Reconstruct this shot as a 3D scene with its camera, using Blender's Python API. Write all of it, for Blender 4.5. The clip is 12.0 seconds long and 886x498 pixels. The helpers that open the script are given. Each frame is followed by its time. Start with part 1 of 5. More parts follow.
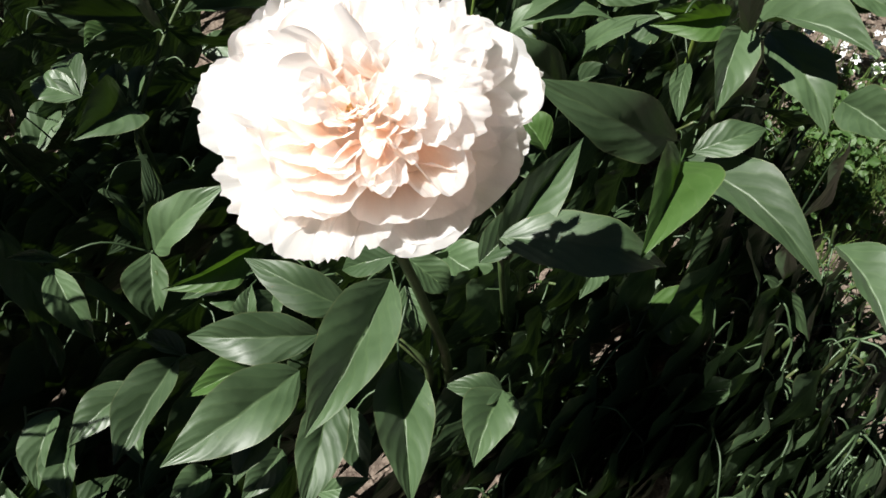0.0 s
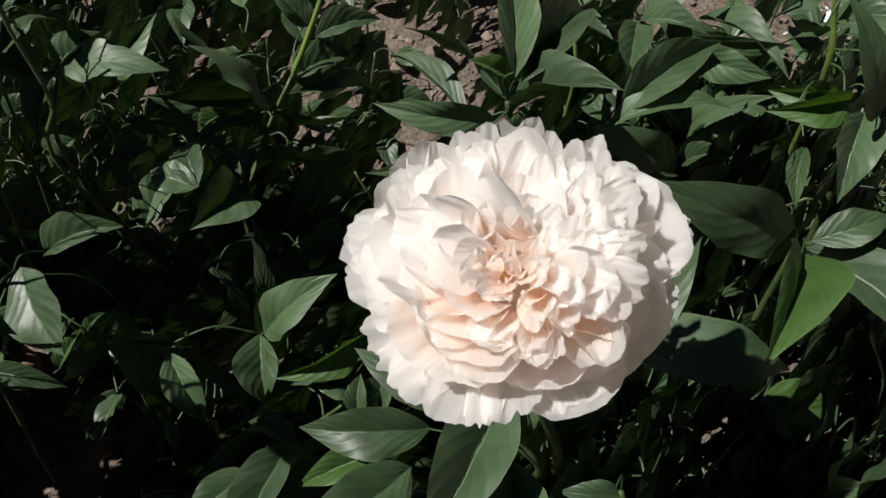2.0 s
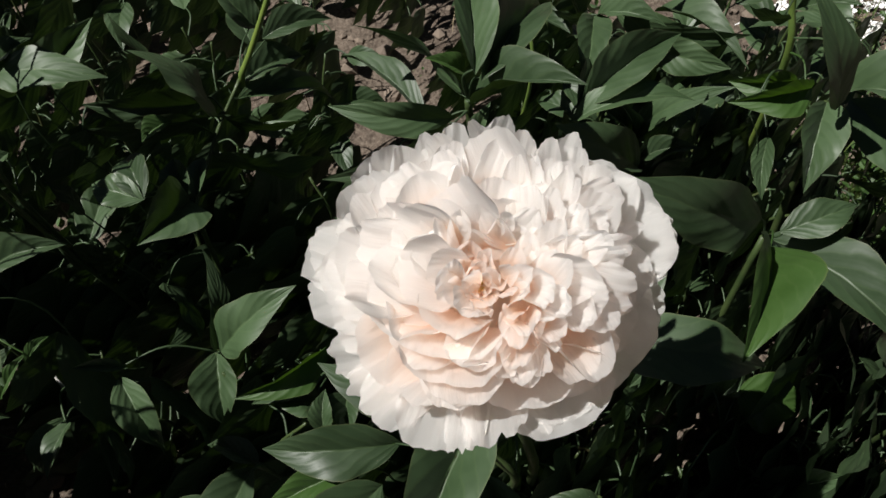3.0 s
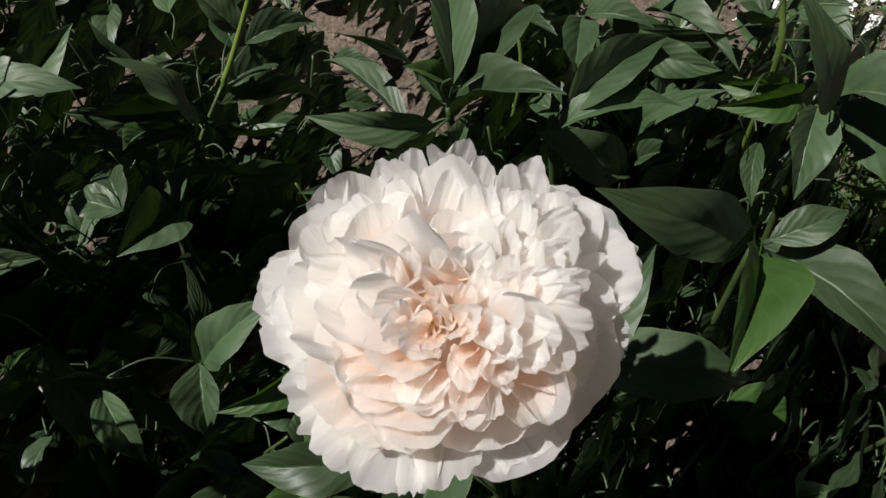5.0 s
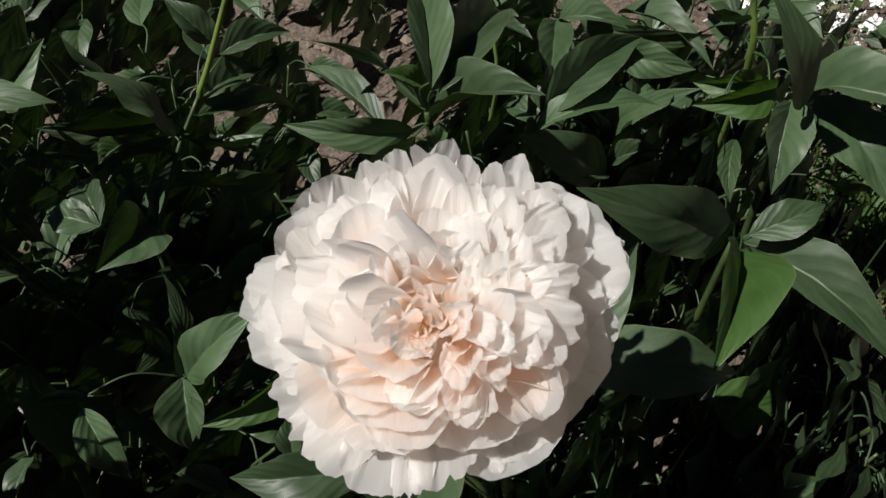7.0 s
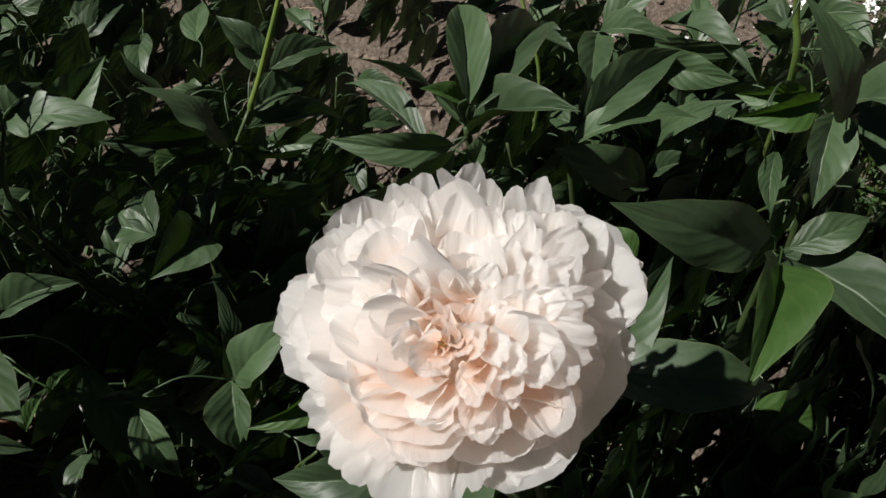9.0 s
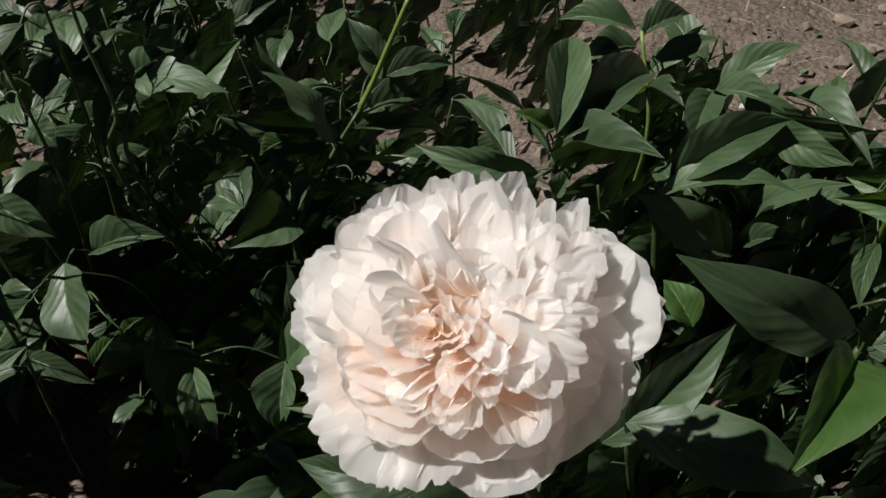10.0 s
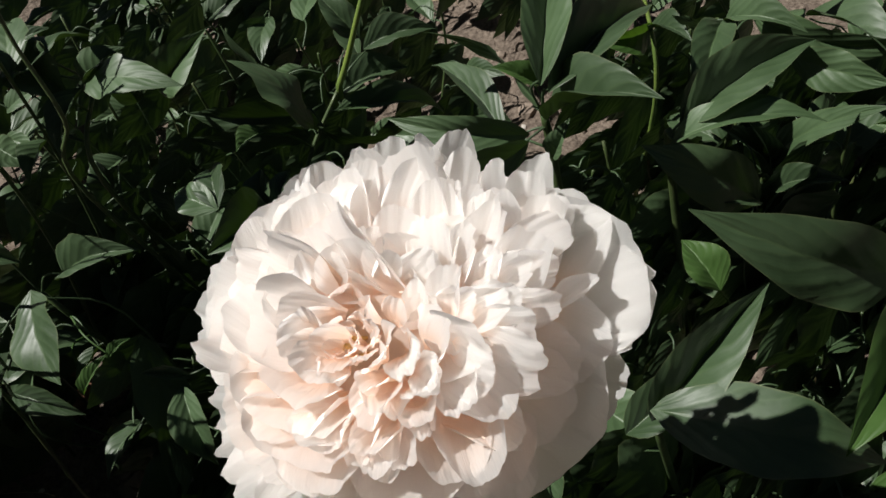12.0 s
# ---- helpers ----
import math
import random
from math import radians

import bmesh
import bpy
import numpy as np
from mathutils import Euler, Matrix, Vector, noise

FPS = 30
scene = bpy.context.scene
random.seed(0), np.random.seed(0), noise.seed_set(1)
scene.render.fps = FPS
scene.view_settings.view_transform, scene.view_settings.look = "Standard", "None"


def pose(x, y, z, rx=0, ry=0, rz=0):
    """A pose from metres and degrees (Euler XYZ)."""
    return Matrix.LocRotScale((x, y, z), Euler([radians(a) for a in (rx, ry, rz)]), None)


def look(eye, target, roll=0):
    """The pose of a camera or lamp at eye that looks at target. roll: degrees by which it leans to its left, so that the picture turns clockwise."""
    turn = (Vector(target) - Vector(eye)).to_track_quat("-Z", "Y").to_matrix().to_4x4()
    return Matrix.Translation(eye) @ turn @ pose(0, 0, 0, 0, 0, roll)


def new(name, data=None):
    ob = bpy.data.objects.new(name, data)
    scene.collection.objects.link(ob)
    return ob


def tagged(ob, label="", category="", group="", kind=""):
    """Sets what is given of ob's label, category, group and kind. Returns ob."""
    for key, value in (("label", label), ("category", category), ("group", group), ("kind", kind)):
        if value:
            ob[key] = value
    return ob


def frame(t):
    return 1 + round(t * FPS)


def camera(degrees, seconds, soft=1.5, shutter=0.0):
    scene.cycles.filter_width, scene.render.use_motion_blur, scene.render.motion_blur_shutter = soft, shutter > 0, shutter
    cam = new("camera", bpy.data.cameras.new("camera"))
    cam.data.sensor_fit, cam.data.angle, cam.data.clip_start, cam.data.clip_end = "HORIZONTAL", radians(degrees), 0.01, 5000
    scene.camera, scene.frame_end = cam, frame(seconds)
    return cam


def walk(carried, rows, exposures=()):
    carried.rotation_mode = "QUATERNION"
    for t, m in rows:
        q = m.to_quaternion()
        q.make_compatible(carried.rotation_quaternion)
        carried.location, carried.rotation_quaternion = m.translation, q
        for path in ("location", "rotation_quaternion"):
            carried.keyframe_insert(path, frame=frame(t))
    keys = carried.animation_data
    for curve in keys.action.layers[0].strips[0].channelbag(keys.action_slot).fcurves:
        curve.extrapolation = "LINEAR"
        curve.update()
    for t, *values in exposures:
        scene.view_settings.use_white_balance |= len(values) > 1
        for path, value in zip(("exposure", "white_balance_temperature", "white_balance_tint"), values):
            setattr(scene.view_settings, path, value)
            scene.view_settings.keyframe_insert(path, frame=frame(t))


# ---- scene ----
cam = camera(58.6, 12.0, soft=1.6)
PATH = [
    (0, (0.035, 0.027, 0.784), (0.016, 1.16, -0.864), 0.2),
    (0.2, (0.034, 0.052, 0.809), (0.036, 1.185, -0.839), -0.5),
    (0.5, (0.031, 0.071, 0.837), (-0.071, 1.242, -0.781), -7.2),
    (1, (0.02, 0.073, 0.831), (-0.08, 1.291, -0.752), -3.3),
    (1.5, (0.026, 0.076, 0.827), (-0.17, 1.264, -0.77), -6.4),
    (2, (-0.003, 0.078, 0.819), (-0.192, 1.244, -0.795), -6.3),
    (2.5, (-0.002, 0.092, 0.808), (-0.147, 1.251, -0.815), -5.4),
    (3, (-0.012, 0.097, 0.801), (-0.088, 1.267, -0.819), -4.1),
    (3.5, (-0.008, 0.11, 0.801), (-0.067, 1.257, -0.837), -3.9),
    (5.5, (0.013, 0.119, 0.801), (-0.095, 1.267, -0.834), -5.8),
    (6, (-0.008, 0.108, 0.794), (-0.049, 1.284, -0.823), -4.1),
    (6.5, (0.01, 0.119, 0.8), (-0.06, 1.277, -0.829), -5.6),
    (7, (0.007, 0.116, 0.798), (-0.038, 1.282, -0.826), -5.0),
    (9, (0.022, 0.114, 0.814), (-0.161, 1.284, -0.798), -10.0),
    (9.5, (0.049, 0.109, 0.817), (-0.274, 1.277, -0.774), -9.0),
    (10, (0.064, 0.101, 0.799), (-0.41, 1.317, -0.717), -8.3),
    (10.5, (0.064, 0.1, 0.781), (-0.421, 1.281, -0.759), -8.2),
    (11, (0.071, 0.099, 0.765), (-0.416, 1.265, -0.786), -8.8),
    (11.5, (0.058, 0.075, 0.768), (-0.415, 1.3, -0.741), -9.5),
    (11.8, (0.087, 0.121, 0.753), (-0.416, 1.285, -0.793), -14.7),
    (12, (0.087, 0.155, 0.739), (-0.491, 1.307, -0.791), -18.5),
]
walk(cam, [(t, look(eye, target, roll)) for t, eye, target, roll in PATH],
     exposures=[(0.0, 1.25), (0.3, 1.1), (0.6, 0.85), (1.0, 0.68), (1.6, 0.52), (2.4, 0.40), (3.5, 0.28), (7.0, 0.25), (9.5, 0.26), (11.5, 0.34), (12.0, 0.46)])

# ---------------------------------------------------------------- light
SUN_TO = Vector((-0.48, -0.09, 0.873)).normalized()
sun_data = bpy.data.lights.new("sun", "SUN")
sun_data.energy, sun_data.angle, sun_data.color = 5.0, radians(0.53), (1.0, 0.975, 0.94)
sun = new("sun", sun_data)
sun.matrix_world = look(tuple(SUN_TO * 20), (0, 0, 0))

world = bpy.data.worlds.new("sky")
scene.world = world
world.use_nodes = True
wn = world.node_tree
sky = wn.nodes.new("ShaderNodeTexSky")
sky.sky_type, sky.sun_disc = "NISHITA", False
sky.sun_elevation = math.asin(SUN_TO.z)
sky.sun_rotation = math.atan2(SUN_TO.x, SUN_TO.y)
wn.links.new(sky.outputs[0], wn.nodes["Background"].inputs[0])
wn.nodes["Background"].inputs[1].default_value = 0.009


# ---------------------------------------------------------------- materials
class Mat:
    """A node material with short helpers."""

    def __init__(self, name):
        self.m = bpy.data.materials.new(name)
        self.m.use_nodes = True
        self.t = self.m.node_tree
        self.t.nodes.clear()
        self.out = self.t.nodes.new("ShaderNodeOutputMaterial")

    def node(self, kind, inputs=(), **props):
        n = self.t.nodes.new(kind)
        for k, v in props.items():
            setattr(n, k, v)
        for k, v in dict(inputs).items():
            if isinstance(v, bpy.types.NodeSocket):
                self.t.links.new(v, n.inputs[k])
            else:
                n.inputs[k].default_value = v
        return n

    def math(self, op, a, b=0.0, c=0.0):
        return self.node("ShaderNodeMath", {0: a, 1: b, 2: c}, operation=op).outputs[0]

    def mix(self, f, a, b):
        n = self.node("ShaderNodeMix", {0: f, 6: a, 7: b}, data_type="RGBA")
        return n.outputs[2]

    def ramp(self, f, lo, hi, a=0.0, b=1.0):
        return self.node("ShaderNodeMapRange", {0: f, 1: lo, 2: hi, 3: a, 4: b}, interpolation_type="SMOOTHSTEP").outputs[0]

    def noise(self, scale, detail=4.0, rough=0.6, vec=None):
        return self.node("ShaderNodeTexNoise", {"Scale": scale, "Detail": detail, "Roughness": rough, **({"Vector": vec} if vec else {})}).outputs[0]

    def bump(self, height, strength, dist):
        return self.node("ShaderNodeBump", {"Height": height, "Strength": strength, "Distance": dist}).outputs[0]

    def done(self, shader):
        self.t.links.new(shader, self.out.inputs[0])
        return self.m


def rgb(r, g, b):
    return (r, g, b, 1.0)


def leaf_material(name, dark, light, thru, share):
    a = Mat(name)
    uv = a.node("ShaderNodeUVMap").outputs[0]
    sep = a.node("ShaderNodeSeparateXYZ", {0: uv})
    s, q = sep.outputs[0], sep.outputs[1]
    side = a.math("ABSOLUTE", a.math("SUBTRACT", q, 0.5))
    pos = a.node("ShaderNodeTexCoord").outputs["Object"]
    rnd = a.math("FRACT", a.math("ADD", a.node("ShaderNodeObjectInfo").outputs["Random"], a.node("ShaderNodeNewGeometry").outputs["Random Per Island"]))
    wob = a.noise(60.0, 2.0, 0.5, pos)
    # side veins run forward from the midrib
    lane = a.math("ADD", a.math("SUBTRACT", a.math("MULTIPLY", s, 6.5), a.math("MULTIPLY", side, 5.0)), a.math("MULTIPLY", wob, 0.7))
    tri = a.math("ABSOLUTE", a.math("SUBTRACT", a.math("FRACT", lane), 0.5))
    vein = a.ramp(tri, 0.12, 0.0)
    rib = a.ramp(side, 0.035, 0.008)
    lines = a.math("MAXIMUM", a.math("MULTIPLY", vein, 0.6), rib)
    blotch = a.noise(22.0, 3.0, 0.6, pos)
    fine = a.noise(900.0, 2.0, 0.5, pos)
    tone = a.math("ADD", a.math("MULTIPLY", blotch, 0.7), a.math("MULTIPLY", rnd, 0.45))
    col = a.mix(a.ramp(tone, 0.25, 0.95), dark, light)
    col = a.mix(a.math("MULTIPLY", lines, 0.15), col, rgb(0.10, 0.15, 0.05))
    edge = a.ramp(side, 0.47, 0.5)
    col = a.mix(a.math("MULTIPLY", edge, 0.22), col, rgb(0.16, 0.16, 0.07))
    height = a.math("ADD", a.math("MULTIPLY", a.ramp(tri, 0.42, 0.0), -0.9), a.math("ADD", a.math("MULTIPLY", fine, 0.10), a.math("MULTIPLY", wob, 0.15)))
    nor = a.bump(height, 0.26, 0.0012)
    p = a.node("ShaderNodeBsdfPrincipled", {"Base Color": col, "Roughness": a.ramp(blotch, 0.2, 0.8, 0.43, 0.60), "Specular IOR Level": 0.50, "Normal": nor})
    tr = a.node("ShaderNodeBsdfTranslucent", {"Color": a.mix(a.math("MULTIPLY", lines, 0.5), thru, col), "Normal": nor})
    return a.done(a.node("ShaderNodeMixShader", {0: share, 1: p.outputs[0], 2: tr.outputs[0]}).outputs[0])


LEAF = leaf_material("peony leaf", rgb(0.023, 0.043, 0.017), rgb(0.053, 0.092, 0.038), rgb(0.12, 0.24, 0.02), 0.04)
YOUNG = leaf_material("young leaf", rgb(0.026, 0.060, 0.012), rgb(0.043, 0.092, 0.018), rgb(0.14, 0.30, 0.02), 0.16)


def stem_material(name, a_col, b_col, c_col):
    a = Mat(name)
    pos = a.node("ShaderNodeTexCoord").outputs["Object"]
    n = a.noise(35.0, 3.0, 0.6, pos)
    col = a.mix(a.ramp(n, 0.35, 0.65), a_col, b_col)
    col = a.mix(a.ramp(a.noise(9.0, 2.0, 0.5, pos), 0.55, 0.75), col, c_col)
    nor = a.bump(a.noise(500.0, 2.0, 0.5, pos), 0.3, 0.001)
    return a.done(a.node("ShaderNodeBsdfPrincipled", {"Base Color": col, "Roughness": 0.45, "Normal": nor}).outputs[0])


STEM = stem_material("green stem", rgb(0.035, 0.060, 0.018), rgb(0.055, 0.080, 0.025), rgb(0.080, 0.045, 0.025))
LIT_EDGE = stem_material("sunlit leaf edge", rgb(0.34, 0.33, 0.31), rgb(0.24, 0.22, 0.20), rgb(0.10, 0.085, 0.07))
PALE_STEM = stem_material("yellow-green stem", rgb(0.15, 0.21, 0.04), rgb(0.10, 0.16, 0.035), rgb(0.14, 0.15, 0.05))


def petal_material(name, pale, mid, glow):
    """pale: where along a petal the peach of its foot has faded to white; mid: its colour half way; glow: the light that it lets through."""
    a = Mat(name)
    uv = a.node("ShaderNodeUVMap").outputs[0]
    sep = a.node("ShaderNodeSeparateXYZ", {0: uv})
    s, q = sep.outputs[0], sep.outputs[1]
    rnd = a.node("ShaderNodeObjectInfo").outputs["Random"]
    pos = a.node("ShaderNodeTexCoord").outputs["Object"]
    # fine veins fan out along the petal
    fan = a.node("ShaderNodeCombineXYZ", {0: a.math("MULTIPLY", q, 24.0), 1: a.math("MULTIPLY", s, 1.8), 2: a.math("MULTIPLY", rnd, 40.0)}).outputs[0]
    veins = a.noise(1.0, 3.0, 0.55, fan)
    blush = a.math("ADD", s, a.math("MULTIPLY", a.math("SUBTRACT", rnd, 0.5), 0.35))
    col = a.mix(a.ramp(blush, 0.10, 0.65 * pale), rgb(0.985, 0.765, 0.615), mid)
    col = a.mix(a.ramp(blush, 0.40, pale), col, rgb(0.93, 0.930, 0.915))
    col = a.mix(a.math("MULTIPLY", a.ramp(veins, 0.45, 0.7), 0.09), col, rgb(0.88, 0.76, 0.72))
    col = a.mix(a.ramp(rnd, 0.66, 0.95, 0.0, 0.30), col, rgb(0.94, 0.88, 0.84))
    # rim painted whiter, partly for the sunlight that it catches
    col = a.mix(a.ramp(s, 0.86, 1.0, 0.0, 0.6), col, rgb(0.94, 0.935, 0.92))
    tint = a.mix(a.ramp(blush, 0.10, 0.8 * pale), rgb(1.0, 0.815, 0.68), glow)
    nor = a.bump(a.math("ADD", veins, a.math("MULTIPLY", a.noise(120.0, 2.0, 0.5, pos), 0.4)), 0.25, 0.0014)
    p = a.node("ShaderNodeBsdfPrincipled", {"Base Color": col, "Roughness": 0.58, "Specular IOR Level": 0.25, "Sheen Weight": 0.06, "Normal": nor})
    tr = a.node("ShaderNodeBsdfTranslucent", {"Color": tint, "Normal": nor})
    return a.done(a.node("ShaderNodeMixShader", {0: 0.77, 1: p.outputs[0], 2: tr.outputs[0]}).outputs[0])


PETAL = petal_material("peony petal", 0.72, rgb(0.957, 0.900, 0.862), rgb(0.993, 0.970, 0.949))
# pinker copy for inner and near petals: real blush plus painted warm shade
BLUSH_SHADE = petal_material("blush petal with shade tint", 1.30, rgb(0.960, 0.865, 0.810), rgb(0.995, 0.950, 0.918))


def plain(name, col, rough=0.6, vary=0.25, scale=80.0, rand=True):
    a = Mat(name)
    pos = a.node("ShaderNodeTexCoord").outputs["Object"]
    n = a.noise(scale, 4.0, 0.6, pos)
    isl = a.node("ShaderNodeNewGeometry").outputs["Random Per Island"]
    f = a.math("ADD", a.math("MULTIPLY", n, 0.5), a.math("MULTIPLY", isl, 0.5)) if rand else n
    lo = tuple(c * (1 - vary) for c in col[:3]) + (1,)
    hi = tuple(min(1, c * (1 + vary)) for c in col[:3]) + (1,)
    c = a.mix(f, lo, hi)
    return a.done(a.node("ShaderNodeBsdfPrincipled", {"Base Color": c, "Roughness": rough, "Normal": a.bump(n, 0.4, 0.002)}).outputs[0])


def soil_material():
    a = Mat("garden soil")
    pos = a.node("ShaderNodeTexCoord").outputs["Object"]
    big, mid, fine = a.noise(2.5, 3.0, 0.55, pos), a.noise(22.0, 5.0, 0.65, pos), a.noise(190.0, 4.0, 0.7, pos)
    col = a.mix(a.ramp(mid, 0.3, 0.7), rgb(0.058, 0.043, 0.034), rgb(0.125, 0.097, 0.076))
    col = a.mix(a.ramp(big, 0.45, 0.7, 0.0, 0.6), col, rgb(0.150, 0.118, 0.090))
    col = a.mix(a.ramp(fine, 0.35, 0.75, 0.0, 0.6), col, rgb(0.26, 0.215, 0.17))
    crumbs = a.node("ShaderNodeTexVoronoi", {"Scale": 85.0, "Vector": pos}).outputs["Distance"]
    h = a.math("ADD", a.math("ADD", mid, a.math("MULTIPLY", fine, 0.35)), a.math("MULTIPLY", crumbs, -0.5))
    return a.done(a.node("ShaderNodeBsdfPrincipled", {"Base Color": col, "Roughness": 0.95, "Specular IOR Level": 0.1, "Normal": a.bump(h, 0.9, 0.012)}).outputs[0])


SOIL = soil_material()
CLOD = plain("soil clod", rgb(0.160, 0.125, 0.096), 0.95, 0.4, 120.0)
PEBBLE = plain("pebble", rgb(0.42, 0.38, 0.33), 0.7, 0.4, 60.0)
STRAW = plain("dry straw", rgb(0.45, 0.36, 0.22), 0.7, 0.4, 60.0)
CLAY = plain("fired clay", rgb(0.30, 0.15, 0.09), 0.8, 0.3, 60.0, False)
GRASS = leaf_material("grass", rgb(0.05, 0.09, 0.02), rgb(0.11, 0.16, 0.04), rgb(0.2, 0.3, 0.05), 0.25)
WHITE = plain("white blossom", rgb(0.80, 0.80, 0.78), 0.6, 0.1, 60.0)
SEPAL = leaf_material("sepal", rgb(0.05, 0.09, 0.03), rgb(0.09, 0.14, 0.04), rgb(0.16, 0.3, 0.04), 0.2)
STAMEN = plain("stamen", rgb(0.88, 0.56, 0.20), 0.6, 0.25, 200.0)


# ---------------------------------------------------------------- mesh helpers
def mesh_object(name, verts, faces, mat, uvs=None, parent=None, smooth=True):
    me = bpy.data.meshes.new(name)
    me.from_pydata([tuple(v) for v in verts], [], faces)
    if uvs is not None:
        layer = me.uv_layers.new(name="UVMap")
        for loop in me.loops:
            layer.data[loop.index].uv = uvs[loop.vertex_index]
    if smooth:
        me.polygons.foreach_set("use_smooth", [True] * len(me.polygons))
    me.materials.append(mat)
    ob = new(name, me)
    if parent is not None:
        ob.parent = parent
    return ob


def grid_faces(n, m, start=0):
    """Quads of a grid with n rows of m points."""
    return [(start + i * m + j, start + i * m + j + 1, start + (i + 1) * m + j + 1, start + (i + 1) * m + j) for i in range(n - 1) for j in range(m - 1)]


def smooth_line(points, per=6):
    """A Catmull-Rom line through points."""
    p = [Vector(v) for v in points]
    p = [p[0] * 2 - p[1]] + p + [p[-1] * 2 - p[-2]]
    line = []
    for k in range(1, len(p) - 2):
        for i in range(per):
            t = i / per
            line.append(0.5 * (2 * p[k] + (p[k + 1] - p[k - 1]) * t + (2 * p[k - 1] - 5 * p[k] + 4 * p[k + 1] - p[k + 2]) * t * t
                               + (3 * p[k] - p[k - 1] - 3 * p[k + 1] + p[k + 2]) * t ** 3))
    return line + [p[-2]]


def tube(line, r0, r1, sides=8, start=0):
    """Points, faces and uvs of a tapered tube along a line."""
    verts, faces, uvs = [], [], []
    side = Vector((1, 0.13, 0.05))
    for i, p in enumerate(line):
        d = (line[min(i + 1, len(line) - 1)] - line[max(i - 1, 0)]).normalized()
        side = (side - d * side.dot(d)).normalized()
        other = d.cross(side)
        r = r0 + (r1 - r0) * i / (len(line) - 1)
        r *= 1 + 0.06 * noise.noise(p * 90)
        for k in range(sides):
            a = 2 * math.pi * k / sides
            verts.append(p + (side * math.cos(a) + other * math.sin(a)) * r)
            uvs.append((0.5, 0.25))
    for i in range(len(line) - 1):
        for k in range(sides):
            a, b = i * sides + k, i * sides + (k + 1) % sides
            faces.append((start + a, start + b, start + b + sides, start + a + sides))
    faces.append(tuple(start + k for k in range(sides))[::-1])
    faces.append(tuple(start + (len(line) - 1) * sides + k for k in range(sides)))
    return verts, faces, uvs


# ---------------------------------------------------------------- plants
NODES = {}
UP = Vector((0, 0, 1))
rng = random.Random(11)
fill = random.Random(77)


def plant(x, y, label, group=""):
    base = new("peony_plant")
    base.location = (x, y, 0)
    return tagged(base, label, "peony plant", group)


def stem(owner, points, radius, mat):
    line = smooth_line([Vector(p) - owner.location for p in points])
    line[0].z -= 0.01
    v, f, u = tube(line, radius * 1.15, radius * 0.75)
    ob = mesh_object("stem", v, f, mat, u, owner)
    if mat is PALE_STEM:
        ob["label"] = "pale yellow-green stem"
    if mat is LIT_EDGE:
        ob["label"] = "pale strip painted as a sunlit leaf edge"
    NODES[ob] = [p + owner.location for p in line]
    return ob


ACROSS = (-1, -0.78, -0.52, -0.27, -0.06, 0, 0.06, 0.27, 0.52, 0.78, 1)


def blade(length, width, arch, fold, seed, straight=False, rows=17, cols=11):
    """A lance-shaped leaf blade along x with its face to +z: points and uvs."""
    r = random.Random(seed)
    ph, ph2, bend, twist = r.uniform(0, 6), r.uniform(0, 6), r.uniform(-0.05, 0.05), r.uniform(-0.25, 0.25)
    top, hook = r.uniform(0.36, 0.46), 0.0 if straight else r.uniform(0.0, 0.45)
    e, g = 1.15 * top / (1 - top), 1.15
    verts, uvs = [], []
    for i in range(rows):
        s = i / (rows - 1)
        f = (s ** e * (1 - s) ** g) / (top ** e * (1 - top) ** g) if 0 < s < 1 else 0.0
        half = 0.5 * width * max(f, 0.012)
        for j in range(cols):
            q = ACROSS[j]
            y = half * q
            z = arch * length * 4 * s * (1 - s)
            z += 1.25 * fold * abs(y) * (1 - 0.25 * abs(q)) - 0.12 * half * q * q
            z -= hook * length * max(0.0, s - 0.45) ** 2
            z += 0.13 * half * abs(q) * math.sin(11 * s + ph + (1.7 if q > 0 else 0))
            z += 0.06 * half * math.sin(19 * s - 5 * abs(q) + ph2) * abs(q)
            z += twist * y * s
            y += bend * length * 4 * s * (1 - s) + 0.02 * half * math.sin(23 * s + ph2)
            verts.append(Vector((s * length, y, z)))
            uvs.append((s, (q + 1) / 2))
    return verts, uvs


